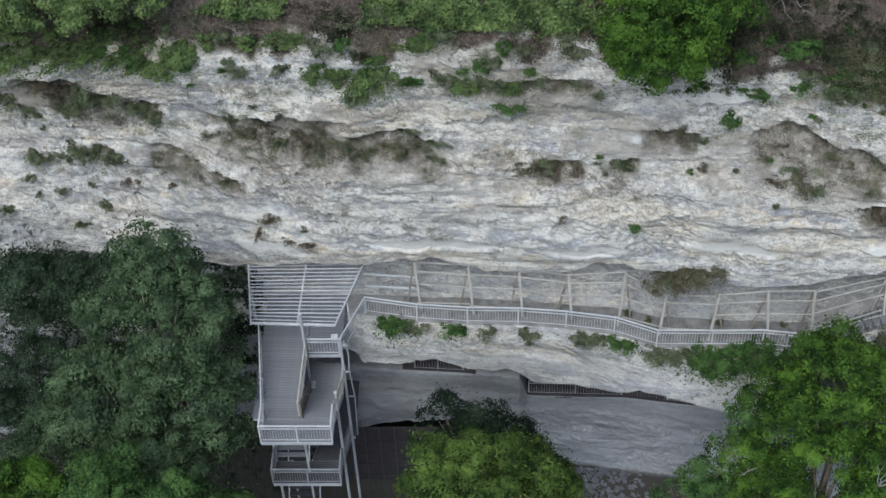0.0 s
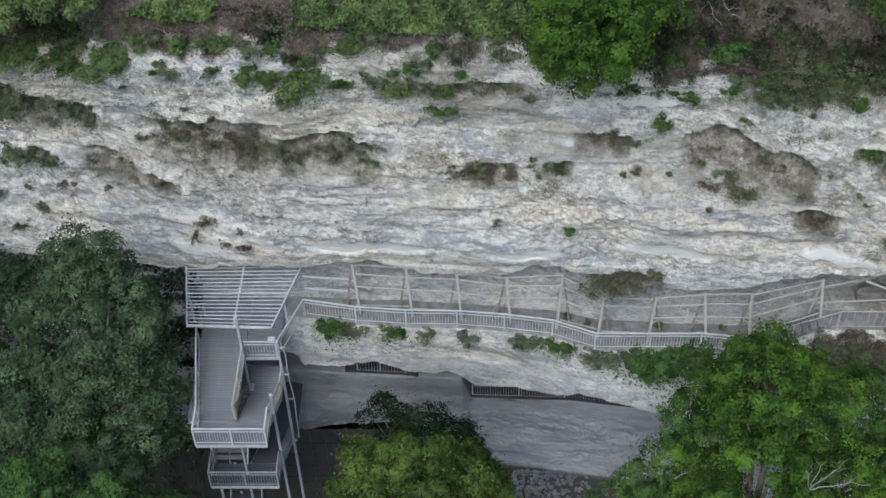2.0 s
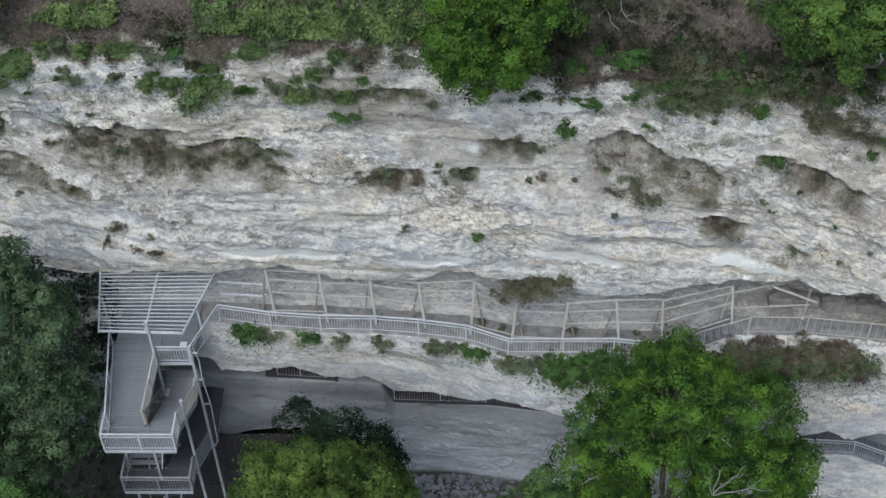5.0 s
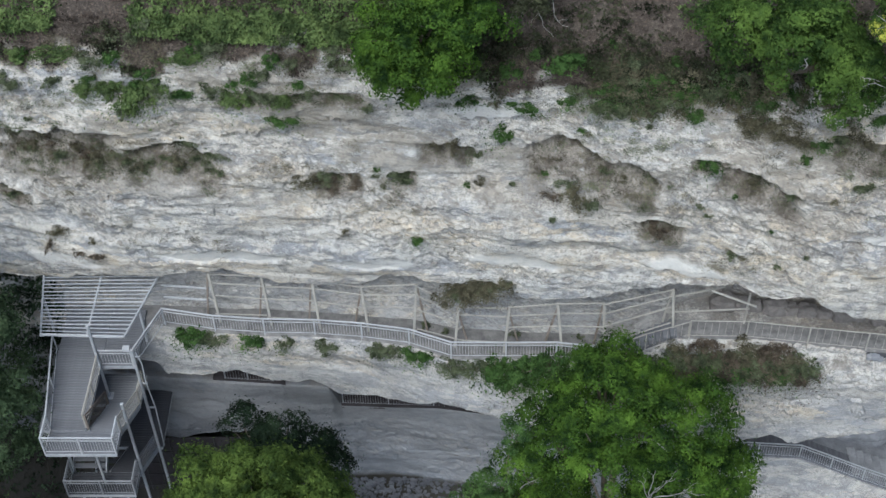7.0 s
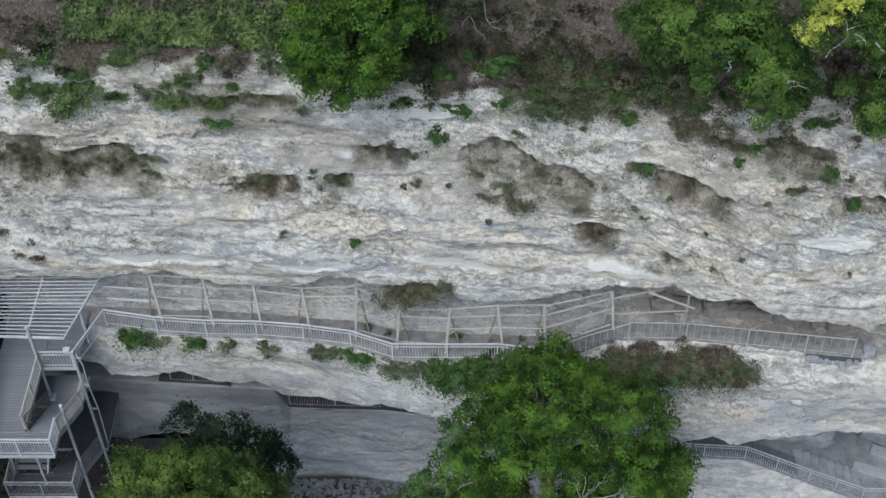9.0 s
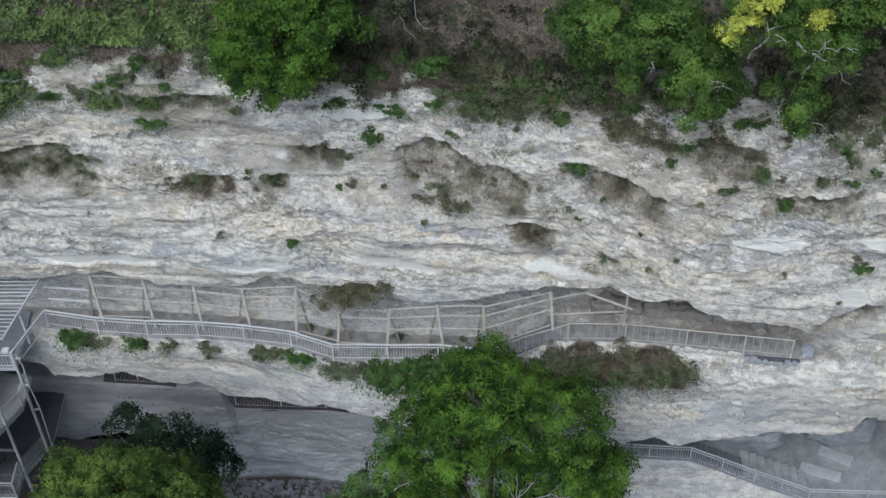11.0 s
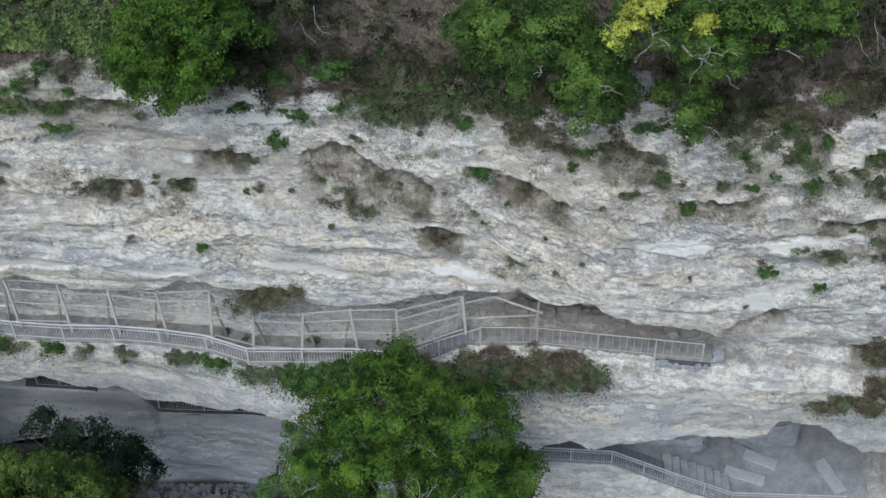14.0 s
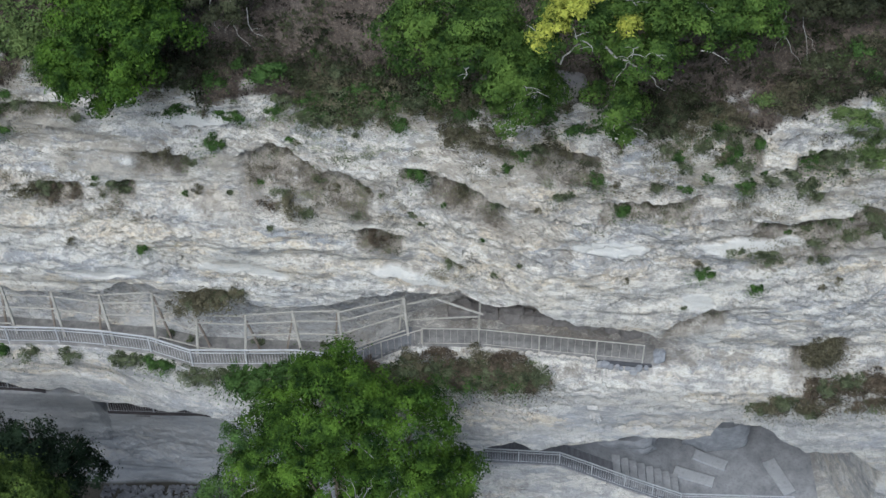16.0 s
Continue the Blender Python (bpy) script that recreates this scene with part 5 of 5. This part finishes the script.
bough(sparse, [(16.6, 4.2, 17.2), (16.5, 3.5, 16.8), (16.2, 3.5, 16.0)], 0.025, ((16.5, 3.5, 16.8), (16.8, 3.5, 16.1)))
tree("tree", "broad green thicket tree on the cliff top", (-10.0, 6.5, 15.0), [(-13.5, 5.0, 16.0, 2.6, 1.8, 1.8), (-10.2, 5.2, 16.0, 2.6, 1.6, 1.6), (-16.5, 5.4, 15.6, 2.4, 1.8, 2.0), (-7.6, 5.4, 16.0, 2.0, 1.4, 1.4)], 650, 18, 0.22, LEAF_HAZE, 25, trunk=0.2)
tree("tree", "green thicket tree on the cliff top", (4.6, 6.5, 15.5), [(5.2, 6.2, 17.6, 2.2, 1.5, 1.4), (2.6, 6.5, 17.4, 1.6, 1.3, 1.2), (7.6, 6.4, 17.8, 1.6, 1.3, 1.3)], 330, 18, 0.21, LEAF_HAZE, 26, trunk=0.14)


# ---- shrubs, grass and stones ----
def shrub_master(name, label, radius, leaf, mat, seed, clumps=15, per=75):
    ob = thing(name, label, "shrub", "shrubs on the cliff", at=(0, 0, -60))
    r = random.Random(seed)
    lobes = [(r.uniform(-0.5, 0.5) * radius, r.uniform(-0.4, 0.4) * radius, r.uniform(0.0, 0.4) * radius, *(radius * r.uniform(0.35, 0.75) for _ in range(3))) for _ in range(5)]
    p, o = crown_points(lobes, clumps, per, radius * 0.3, seed, -0.6)
    q = np.random.default_rng(seed).normal(size=(len(p) // 5, 3)) * [radius * 0.8, radius * 0.8, radius * 0.25]
    p, o = np.concatenate([p, q]), np.concatenate([o, o[: len(q)]])
    new("foliage", leaf_mesh("foliage", p, o, leaf, mat, seed)).parent = ob
    for k in range(3):
        w = Vector((math.cos(k * 2.1) * 0.5, math.sin(k * 2.1) * 0.5, 0.5)) * radius
        part("stem", pipe_bm([(0, 0, -0.1), w * 0.5, w], [0.03, 0.02, 0.01], 5), BARK, ob)
    return ob


def plant(masters, spots, scale, seed, sink=0.12):
    r = random.Random(seed)
    for k, (x, z) in enumerate(spots):
        master = masters[k % len(masters)]
        p = on_face(x, z) - Vector((0, 0.05, sink))
        s = scale * r.uniform(0.7, 1.25)
        m = Matrix.Translation(p) @ Euler((radians(r.uniform(5, 30)), 0, r.uniform(0, 6.28))).to_matrix().to_4x4() @ Matrix.Diagonal((s * r.uniform(0.8, 1.5), s * 0.9, s * r.uniform(0.6, 0.95), 1))
        if master.location.z < -50:
            master.matrix_basis = m
        else:
            c = copy_thing(master, m)
            c.matrix_basis = m


GREEN_SHRUB = [shrub_master("green_shrub", "small green shrub rooted on a chalk ledge", 0.55, 0.085, LEAF_GREEN, k) for k in (31, 34, 37)]
DULL_SHRUB = [shrub_master("dull_shrub", "dull olive shrub rooted in the chalk", 0.55, 0.075, LEAF_SCRUB, k) for k in (32, 35, 38)]
DRY_SHRUB = [shrub_master("dry_shrub", "dry brown shrub in a hollow of the chalk", 0.6, 0.075, LEAF_DRY, k) for k in (33, 36, 39)]
plant(GREEN_SHRUB, [(1.6, 12.9), (-0.1, 13.1), (-2.8, 13.8), (7.3, 11.6), (5.6, 13.1), (8.1, 13.2), (12.5, 6.2), (-4.0, 12.7), (15.8, 11.1), (16.7, 12.3), (28.0, 12.1), (30.8, 11.5), (27.5, 11.5), (37.4, 6.2), (35.2, 6.9), (32.0, 10.0), (18.6, 12.6), (40.2, 14.6), (23.9, 10.6)], 0.75, 1)
plant(GREEN_SHRUB, [(26.0, 13.2), (27.0, 13.4), (29.0, 13.3), (30.4, 13.2), (33.8, 12.6), (14.8, 12.4), (20.3, 12.5), (21.4, 12.6), (38.5, 12.4), (-5.5, 13.2), (3.6, 12.6), (-7.6, 13.1)], 1.0, 2)
plant(DULL_SHRUB, [(3.3, 10.3), (-10.5, 7.4), (-7.4, 9.7), (10.7, 12.3), (1.1, 11.9), (1.4, 9.1), (4.2, 9.6), (8.9, 8.8), (11.8, 8.9), (-11.4, 3.7), (-13.1, 7.2), (18.5, 9.0), (19.4, 8.4), (25.2, 6.4), (34.0, 12.3), (36.4, 8.2), (37.6, 8.0), (39.5, 7.6), (41.3, 8.8), (38.0, 12.0), (39.5, 12.8), (39.2, 10.8), (-14.6, 4.6), (29.6, 10.9), (33.2, 11.2), (36.2, 12.3)], 0.75, 3)
plant(DRY_SHRUB, [(-3.2, 9.6), (-0.4, 9.5), (-11.3, 10.4), (18.9, 8.7), (25.8, 10.0), (40.8, 1.4), (26.6, 12.6), (8.0, 8.8), (-3.0, 5.3), (2.8, 9.4)], 0.9, 4)


plant(DRY_SHRUB, [(-4.0, 9.8), (-3.6, 9.5), (-2.9, 9.9), (-2.4, 9.3), (-1.3, 9.8), (-0.9, 9.2), (0.2, 9.6), (0.7, 9.4), (1.4, 9.3), (-4.6, 9.3), (-5.2, 9.2), (13.2, 10.6), (14.1, 10.5), (8.4, 9.0), (19.9, 9.7), (20.8, 9.4)], 0.5, 61)
plant(DULL_SHRUB, [(-3.3, 9.4), (-2.0, 9.3), (-0.2, 9.2), (0.9, 9.4), (1.8, 9.3), (2.4, 9.6), (3.0, 9.2), (3.6, 9.5), (4.5, 9.1), (14.9, 10.1), (12.2, 8.7), (9.2, 8.8), (26.0, 10.2), (27.0, 10.0)], 0.6, 62)
plant(DULL_SHRUB, [(39.0, 9.0), (39.4, 8.6), (40.1, 9.4), (40.8, 8.7), (41.5, 9.6), (42.1, 9.0), (42.6, 9.8), (37.9, 7.6), (39.8, 7.9)], 0.7, 63)
plant(DULL_SHRUB, [(38.7, 12.2), (39.5, 12.6), (40.2, 12.9), (40.9, 12.4), (39.9, 12.1), (41.6, 13.0)], 0.7, 64)
plant(DULL_SHRUB, [(-3.4, 12.7), (-1.6, 12.9), (0.6, 12.8), (2.2, 12.9), (3.2, 12.6), (4.6, 12.8), (6.2, 12.9), (7.0, 12.7), (8.6, 12.9), (9.6, 12.6)], 0.8, 65)


RUST_SHRUB = [shrub_master("withered_shrub", "withered reddish brown shrub on a chalk ledge", 0.6, 0.075, LEAF_RUST, k) for k in (51, 52, 53)]
plant(RUST_SHRUB, [(-12.0, 11.3), (-11.3, 11.5), (-10.9, 11.0), (-2.6, 9.7), (-1.0, 9.5), (9.9, 8.7), (9.2, 8.6), (18.0, 8.5), (22.6, 7.0), (22.1, 7.1)], 0.8, 66)


def ledge_plants(spots, masters, scale, seed):
    r = random.Random(seed)
    for x, y, z in spots:
        s = scale * r.uniform(0.75, 1.2)
        c = copy_thing(masters[r.randrange(len(masters))], Matrix.Identity(4))
        c.matrix_basis = Matrix.Translation((x, y, z)) @ Matrix.Rotation(r.uniform(0, 6.28), 4, "Z") @ Matrix.Diagonal((s, s, s * 0.8, 1))


ledge_plants([(x, float(EDGE_Y(x)) - 0.22, float(FLOOR_Z(x)) - 0.3) for x in (1.9, 2.5, 4.9, 12.1, 12.6)], GREEN_SHRUB, 1.15, 5)
ledge_plants([(x, float(EDGE_Y(x)) - 0.3 - 0.2 * (k % 2), float(FLOOR_Z(x)) - 0.2 - 0.35 * (k % 3)) for k, x in enumerate(np.arange(15.7, 20.4, 0.42))], GREEN_SHRUB, 1.5, 25)
ledge_plants([(x, float(EDGE_Y(x)) - 0.25, float(FLOOR_Z(x)) - 0.3) for x in (3.1, 6.4, 8.2, 10.6, 11.2, 13.6, 14.2, 14.9, 15.4, 18.2)], DULL_SHRUB, 1.0, 6)
ledge_plants([(x, float(EDGE_Y(x)) - 0.35 - 0.5 * (k % 3) * 0.8, float(FLOOR_Z(x)) - 0.25 - 0.35 * (k % 3)) for k, x in enumerate(np.arange(21.8, 29.3, 0.5))], RUST_SHRUB + DRY_SHRUB, 1.15, 7)
ledge_plants([(x, float(EDGE_Y(x)) - 0.7 - 0.3 * (k % 2), float(FLOOR_Z(x)) - 0.6 - 0.3 * (k % 2)) for k, x in enumerate(np.arange(21.4, 29.0, 0.34))], DULL_SHRUB, 1.2, 8)
ledge_plants([(x, float(EDGE_Y(x)) - 1.0, float(FLOOR_Z(x)) - 0.9) for x in (20.5, 21.4, 22.0, 22.6, 23.0, 23.4, 24.0, 24.6, 25.2, 25.9, 26.4, 27.6)], GREEN_SHRUB, 1.05, 9)
ledge_plants([(13.7, 1.75, 2.65), (14.3, 1.7, 2.9), (14.8, 1.65, 3.1), (15.4, 1.65, 3.25), (16.0, 1.6, 3.4), (14.5, 1.7, 2.6), (15.2, 1.65, 2.9)], DRY_SHRUB, 1.05, 16)
ledge_plants([(14.2, 1.7, 2.8), (15.0, 1.6, 3.2), (15.7, 1.6, 3.3), (16.3, 1.6, 3.5)], DULL_SHRUB, 0.8, 19)
ledge_plants([(x, float(EDGE_Y(x)) + 1.35, float(FLOOR_Z(x)) + 0.1) for x in (12.6, 13.5, 16.6, 19.5)], DULL_SHRUB, 0.45, 17)
ledge_plants([(40.7, -0.45, 2.2), (41.2, -0.45, 2.5), (40.9, -0.6, 1.8), (40.4, -0.55, 2.0)], DRY_SHRUB, 1.25, 10)
ledge_plants([(40.3 + 0.42 * k, -1.25, 0.35 + 0.065 * k + 0.35 * math.sin(2.3 * k)) for k in range(13)], RUST_SHRUB, 1.0, 11)
ledge_plants([(38.4 + 0.45 * k, -1.4, -0.6 + 0.03 * k + 0.35 * math.sin(1.9 * k)) for k in range(15) if k % 5 != 3], RUST_SHRUB + DRY_SHRUB, 0.95, 12)
ledge_plants([(38.3, -1.45, -0.6), (39.4, -1.4, -0.1), (41.1, -1.4, 0.8), (42.0, -1.4, 1.1), (43.1, -1.5, -0.3), (40.6, -1.5, -0.9), (44.2, -1.5, 0.9), (44.6, -1.5, -0.5)], DULL_SHRUB, 1.1, 13)
HANG_SHRUB = [shrub_master("brow_shrub", "dense green bush hanging over the cliff brow", 0.7, 0.1, LEAF_HAZE, k, 22, 90) for k in (71, 72, 73)]
plant(HANG_SHRUB, [(-8.3, 13.0), (-7.4, 12.8), (-6.6, 12.6), (-6.2, 13.2), (-5.4, 13.4), (-9.2, 13.2), (-10.2, 13.0), (-11.2, 13.1), (-12.2, 12.9), (-13.2, 12.8), (-4.6, 13.6), (-7.0, 13.5), (-8.8, 13.7), (-10.6, 13.8), (-12.4, 13.7), (-13.8, 13.4)], 1.05, 14)
plant(HANG_SHRUB, [(-0.4, 12.8), (0.4, 12.7), (1.2, 12.6), (1.9, 12.5), (2.4, 12.9), (-3.0, 13.6), (-1.4, 13.9), (3.6, 14.0), (5.6, 12.4), (7.2, 12.5)], 0.95, 18)
plant(DULL_SHRUB, [(-9.9, 10.8), (-9.4, 10.3), (-10.3, 10.2), (-9.0, 10.8), (-7.9, 10.0), (-12.8, 9.6), (-11.2, 10.0), (-13.6, 9.9), (-11.0, 7.6), (-10.4, 7.7), (-9.4, 7.5)], 1.15, 15)


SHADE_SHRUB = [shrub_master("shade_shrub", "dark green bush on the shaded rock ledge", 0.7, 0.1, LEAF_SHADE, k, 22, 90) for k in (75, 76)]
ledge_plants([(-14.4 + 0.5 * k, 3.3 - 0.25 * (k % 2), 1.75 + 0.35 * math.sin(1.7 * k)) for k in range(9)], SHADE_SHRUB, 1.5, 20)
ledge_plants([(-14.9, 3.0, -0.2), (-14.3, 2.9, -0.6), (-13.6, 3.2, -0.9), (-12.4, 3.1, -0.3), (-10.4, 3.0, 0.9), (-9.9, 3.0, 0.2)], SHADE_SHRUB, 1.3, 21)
for master in SHADE_SHRUB:
    master.matrix_basis = Matrix.Translation((-15.2 + 0.9 * SHADE_SHRUB.index(master), 3.2, 1.2)) @ Matrix.Diagonal((1.4, 1.4, 1.1, 1))
# scrub on the far shoulder of the brow
plant(HANG_SHRUB, [(39.9, 14.8), (40.6, 14.4), (40.6, 13.3), (41.2, 12.7), (40.8, 15.2), (41.6, 14.0), (41.8, 15.0)], 0.6, 22)
plant(DULL_SHRUB, [(34.6, 13.0), (33.4, 12.7), (35.9, 13.0), (36.5, 11.4), (38.7, 11.3), (37.1, 11.9), (40.2, 13.9), (41.2, 13.6), (33.9, 13.2), (35.2, 13.4)], 0.9, 23)
plant(DRY_SHRUB, [(26.0, 12.3), (26.5, 12.1), (27.0, 12.0), (27.5, 11.9), (25.6, 12.5), (29.6, 12.4), (32.8, 13.0), (34.0, 13.5), (34.8, 13.9), (33.4, 13.9), (35.6, 14.0)], 0.75, 24)


SAPLING = [shrub_master("sapling", "blue-green leafy sapling on the wooded slope", 0.7, 0.13, LEAF_GREEN, 78, 20, 60)]
SAPLING[0].matrix_basis = Matrix.Translation((18.4, 3.6, 13.95)) @ Matrix.Diagonal((1.1, 0.9, 0.8, 1))
ledge_plants([(18.9, 3.7, 14.1), (17.2, 3.9, 14.2), (20.2, 4.2, 14.4), (22.6, 3.7, 13.9), (15.2, 3.6, 13.3)], SAPLING, 0.55, 31)
ledge_plants([(25.4, 2.85, 13.55), (24.5, 3.0, 13.45)], GREEN_SHRUB, 0.5, 32)


# low growth on the near end of the face and round the far alcoves
plant(DULL_SHRUB, [(-11.9, 7.2), (-10.3, 7.3), (-10.7, 6.0), (-12.0, 5.5), (-10.2, 5.1), (-13.1, 5.4), (-12.6, 7.1), (-13.4, 6.2), (-4.5, 6.9)], 0.62, 67)
plant(RUST_SHRUB, [(-3.3, 4.5), (-2.1, 4.4), (-1.1, 4.3), (-7.0, 6.5), (-9.0, 6.4)], 0.5, 68)
plant(GREEN_SHRUB, [(36.8, 13.4), (36.4, 11.6), (34.9, 11.8), (34.1, 11.4), (35.4, 12.5)], 0.6, 69)


def tuft_spots(mask, count, seed):
    idx = np.argwhere(mask)
    pick = idx[np.random.default_rng(seed).integers(0, len(idx), count)]
    return [tuple(ROCK[a, b]) for a, b in pick]


def scatter(name, label, category, mask, count, size, mat, seed, clump=5, lift=0.06, slim=0.25):
    """Tufts of blades or leaves on the rock where the mask allows."""
    r = np.random.default_rng(seed)
    idx = np.argwhere(mask)
    pick = idx[r.integers(0, len(idx), count)]
    p, n = ROCK[pick[:, 0], pick[:, 1]], NORMAL[pick[:, 0], pick[:, 1]]
    p, n = np.repeat(p, clump, 0), np.repeat(n, clump, 0)
    p = p + r.normal(size=p.shape) * [0.14, 0.1, 0.05] + n * lift
    me = leaf_mesh(name, p, n * 0.5 + [0, -0.3, 0.3], size, mat, seed, slim, 0.9)
    tagged(new(name, me), label, category, kind="stuff")


X, Y, Z, UP = ROCK[..., 0], ROCK[..., 1], ROCK[..., 2], NORMAL[..., 2]
seen = (X > -19) & (X < 49)
patch = fractal(X * 0.35, Y * 0.5, Z * 0.5, 3)
face = seen & (Z > 4.2) & (Z < 14.5) & (Y < 8)
scatter("dry_grass", "dry brown grass tufts on the chalk ledges", "grass", face & (UP > 0.35) & (patch > 0.35), 1500, 0.07, LEAF_DRY, 41, 40, 0.05)
scatter("green_grass", "green grass tufts on the chalk ledges", "grass", face & (UP > 0.4) & (patch < -0.4) & (Z > 9.0), 500, 0.07, LEAF_SCRUB, 42, 60, 0.06)
top = seen & (LITTER > 0.5) & (Y < 14)
scatter("pocket_grass", "withered brown grass on the soil of the rock pockets", "grass", face & (SOIL > 0.7), 1300, 0.075, LEAF_DRY, 47, 26, 0.05)
scatter("pocket_weeds", "dull green weeds on the soil of the rock pockets", "weeds", face & (SOIL > 0.5) & (patch > 0.0), 420, 0.08, LEAF_SCRUB, 48, 40, 0.07)
brow = seen & (np.abs(Z - TOP_Z(np.clip(X, -20, 48)) - 0.7) < 1.0) & (Y < 8)
ledge_plants(tuft_spots(brow & (UP > 0.3), 46, 81), DULL_SHRUB, 0.95, 82)
ledge_plants(tuft_spots(brow & (UP > 0.3) & (X > 13), 40, 83), DRY_SHRUB, 0.9, 84)
ledge_plants(tuft_spots(brow & (UP > 0.3), 34, 85), GREEN_SHRUB, 0.85, 86)
ledge_plants(tuft_spots(face & (UP > 0.35) & (Z < 13), 30, 87), DULL_SHRUB, 0.36, 88)
ledge_plants(tuft_spots(face & (UP > 0.35) & (Z > 8) & (Z < 13), 30, 89), GREEN_SHRUB, 0.33, 90)
ledge_plants(tuft_spots(face & (UP > 0.3) & (Z < 13), 24, 91), DRY_SHRUB, 0.4, 92)
ledge_plants(tuft_spots(seen & (X > 19.6) & (X < 24.0) & (Z > 12.0) & (Z < 13.4) & (Y < 6), 14, 93), DULL_SHRUB, 1.0, 94)
ledge_plants(tuft_spots(seen & (X > 19.4) & (X < 23.6) & (Z > 12.1) & (Z < 13.5) & (Y < 6), 14, 95), GREEN_SHRUB, 0.9, 96)
ledge_plants(tuft_spots(seen & (X > 19.4) & (X < 28.0) & (Z > 12.2) & (Z < 13.6) & (Y < 6), 20, 97), DRY_SHRUB, 1.0, 98)
scatter("fallen_leaves", "brown fallen leaves on the wooded slope", "leaf litter", top, 24000, 0.085, LEAF_FALLEN, 43, 4, 0.02, 0.6)
wood = fractal(X * 0.25 + 3, Y * 0.4, Z * 0.2, 2)
scatter("undergrowth", "green undergrowth on the wooded slope", "undergrowth", top & (Z > 14.5) & (wood > 0.2), 4500, 0.15, LEAF_HAZE, 44, 12, 0.25, 0.6)
scatter("dark_undergrowth", "dark green undergrowth along the cliff top", "undergrowth", top & (wood < -0.1), 3000, 0.13, LEAF_UNDER, 45, 12, 0.2, 0.6)
# leaf cover added to darken rock that lies in shade
scatter("ivy", "dark leaves added over the rock to give its shade", "ivy", (X < -3.9) & (X > -19) & (Z < 1.4) & (Z > -16) & (Y > -4), 4500, 0.16, LEAF_SHADE, 46, 8, 0.12, 0.7)


def build_rubble():
    r = np.random.default_rng(51)
    base = np.array([[-1, -1, -1], [1, -1, -1], [1, 1, -1], [-1, 1, -1], [-1, -1, 1], [1, -1, 1], [1, 1, 1], [-1, 1, 1]], float)
    faces = np.array([[0, 3, 2, 1], [4, 5, 6, 7], [0, 1, 5, 4], [1, 2, 6, 5], [2, 3, 7, 6], [3, 0, 4, 7]])
    n = 3600
    at = np.stack([r.uniform(7, 19, n), 3.1 - r.random(n) ** 1.5 * 6, np.zeros(n)], -1)
    at[:, 2] = -13.5 - (3.1 - at[:, 1]) * 0.3
    size = 0.03 + 0.11 * r.random((n, 1, 1)) ** 3
    v = base * size * (0.6 + 0.5 * r.random((n, 8, 3)))
    a = r.uniform(0, 6.28, n)
    c, s = np.cos(a)[:, None], np.sin(a)[:, None]
    v = np.stack([v[..., 0] * c - v[..., 1] * s, v[..., 0] * s + v[..., 1] * c, v[..., 2]], -1) + at[:, None]
    f = (np.arange(n)[:, None, None] * 8 + faces).reshape(-1, 4)
    tagged(new("rubble", mesh_np("rubble", v.reshape(-1, 3), f, RUBBLE)), "pale broken chalk rubble at the foot of the wall", "rubble", kind="stuff")


build_rubble()
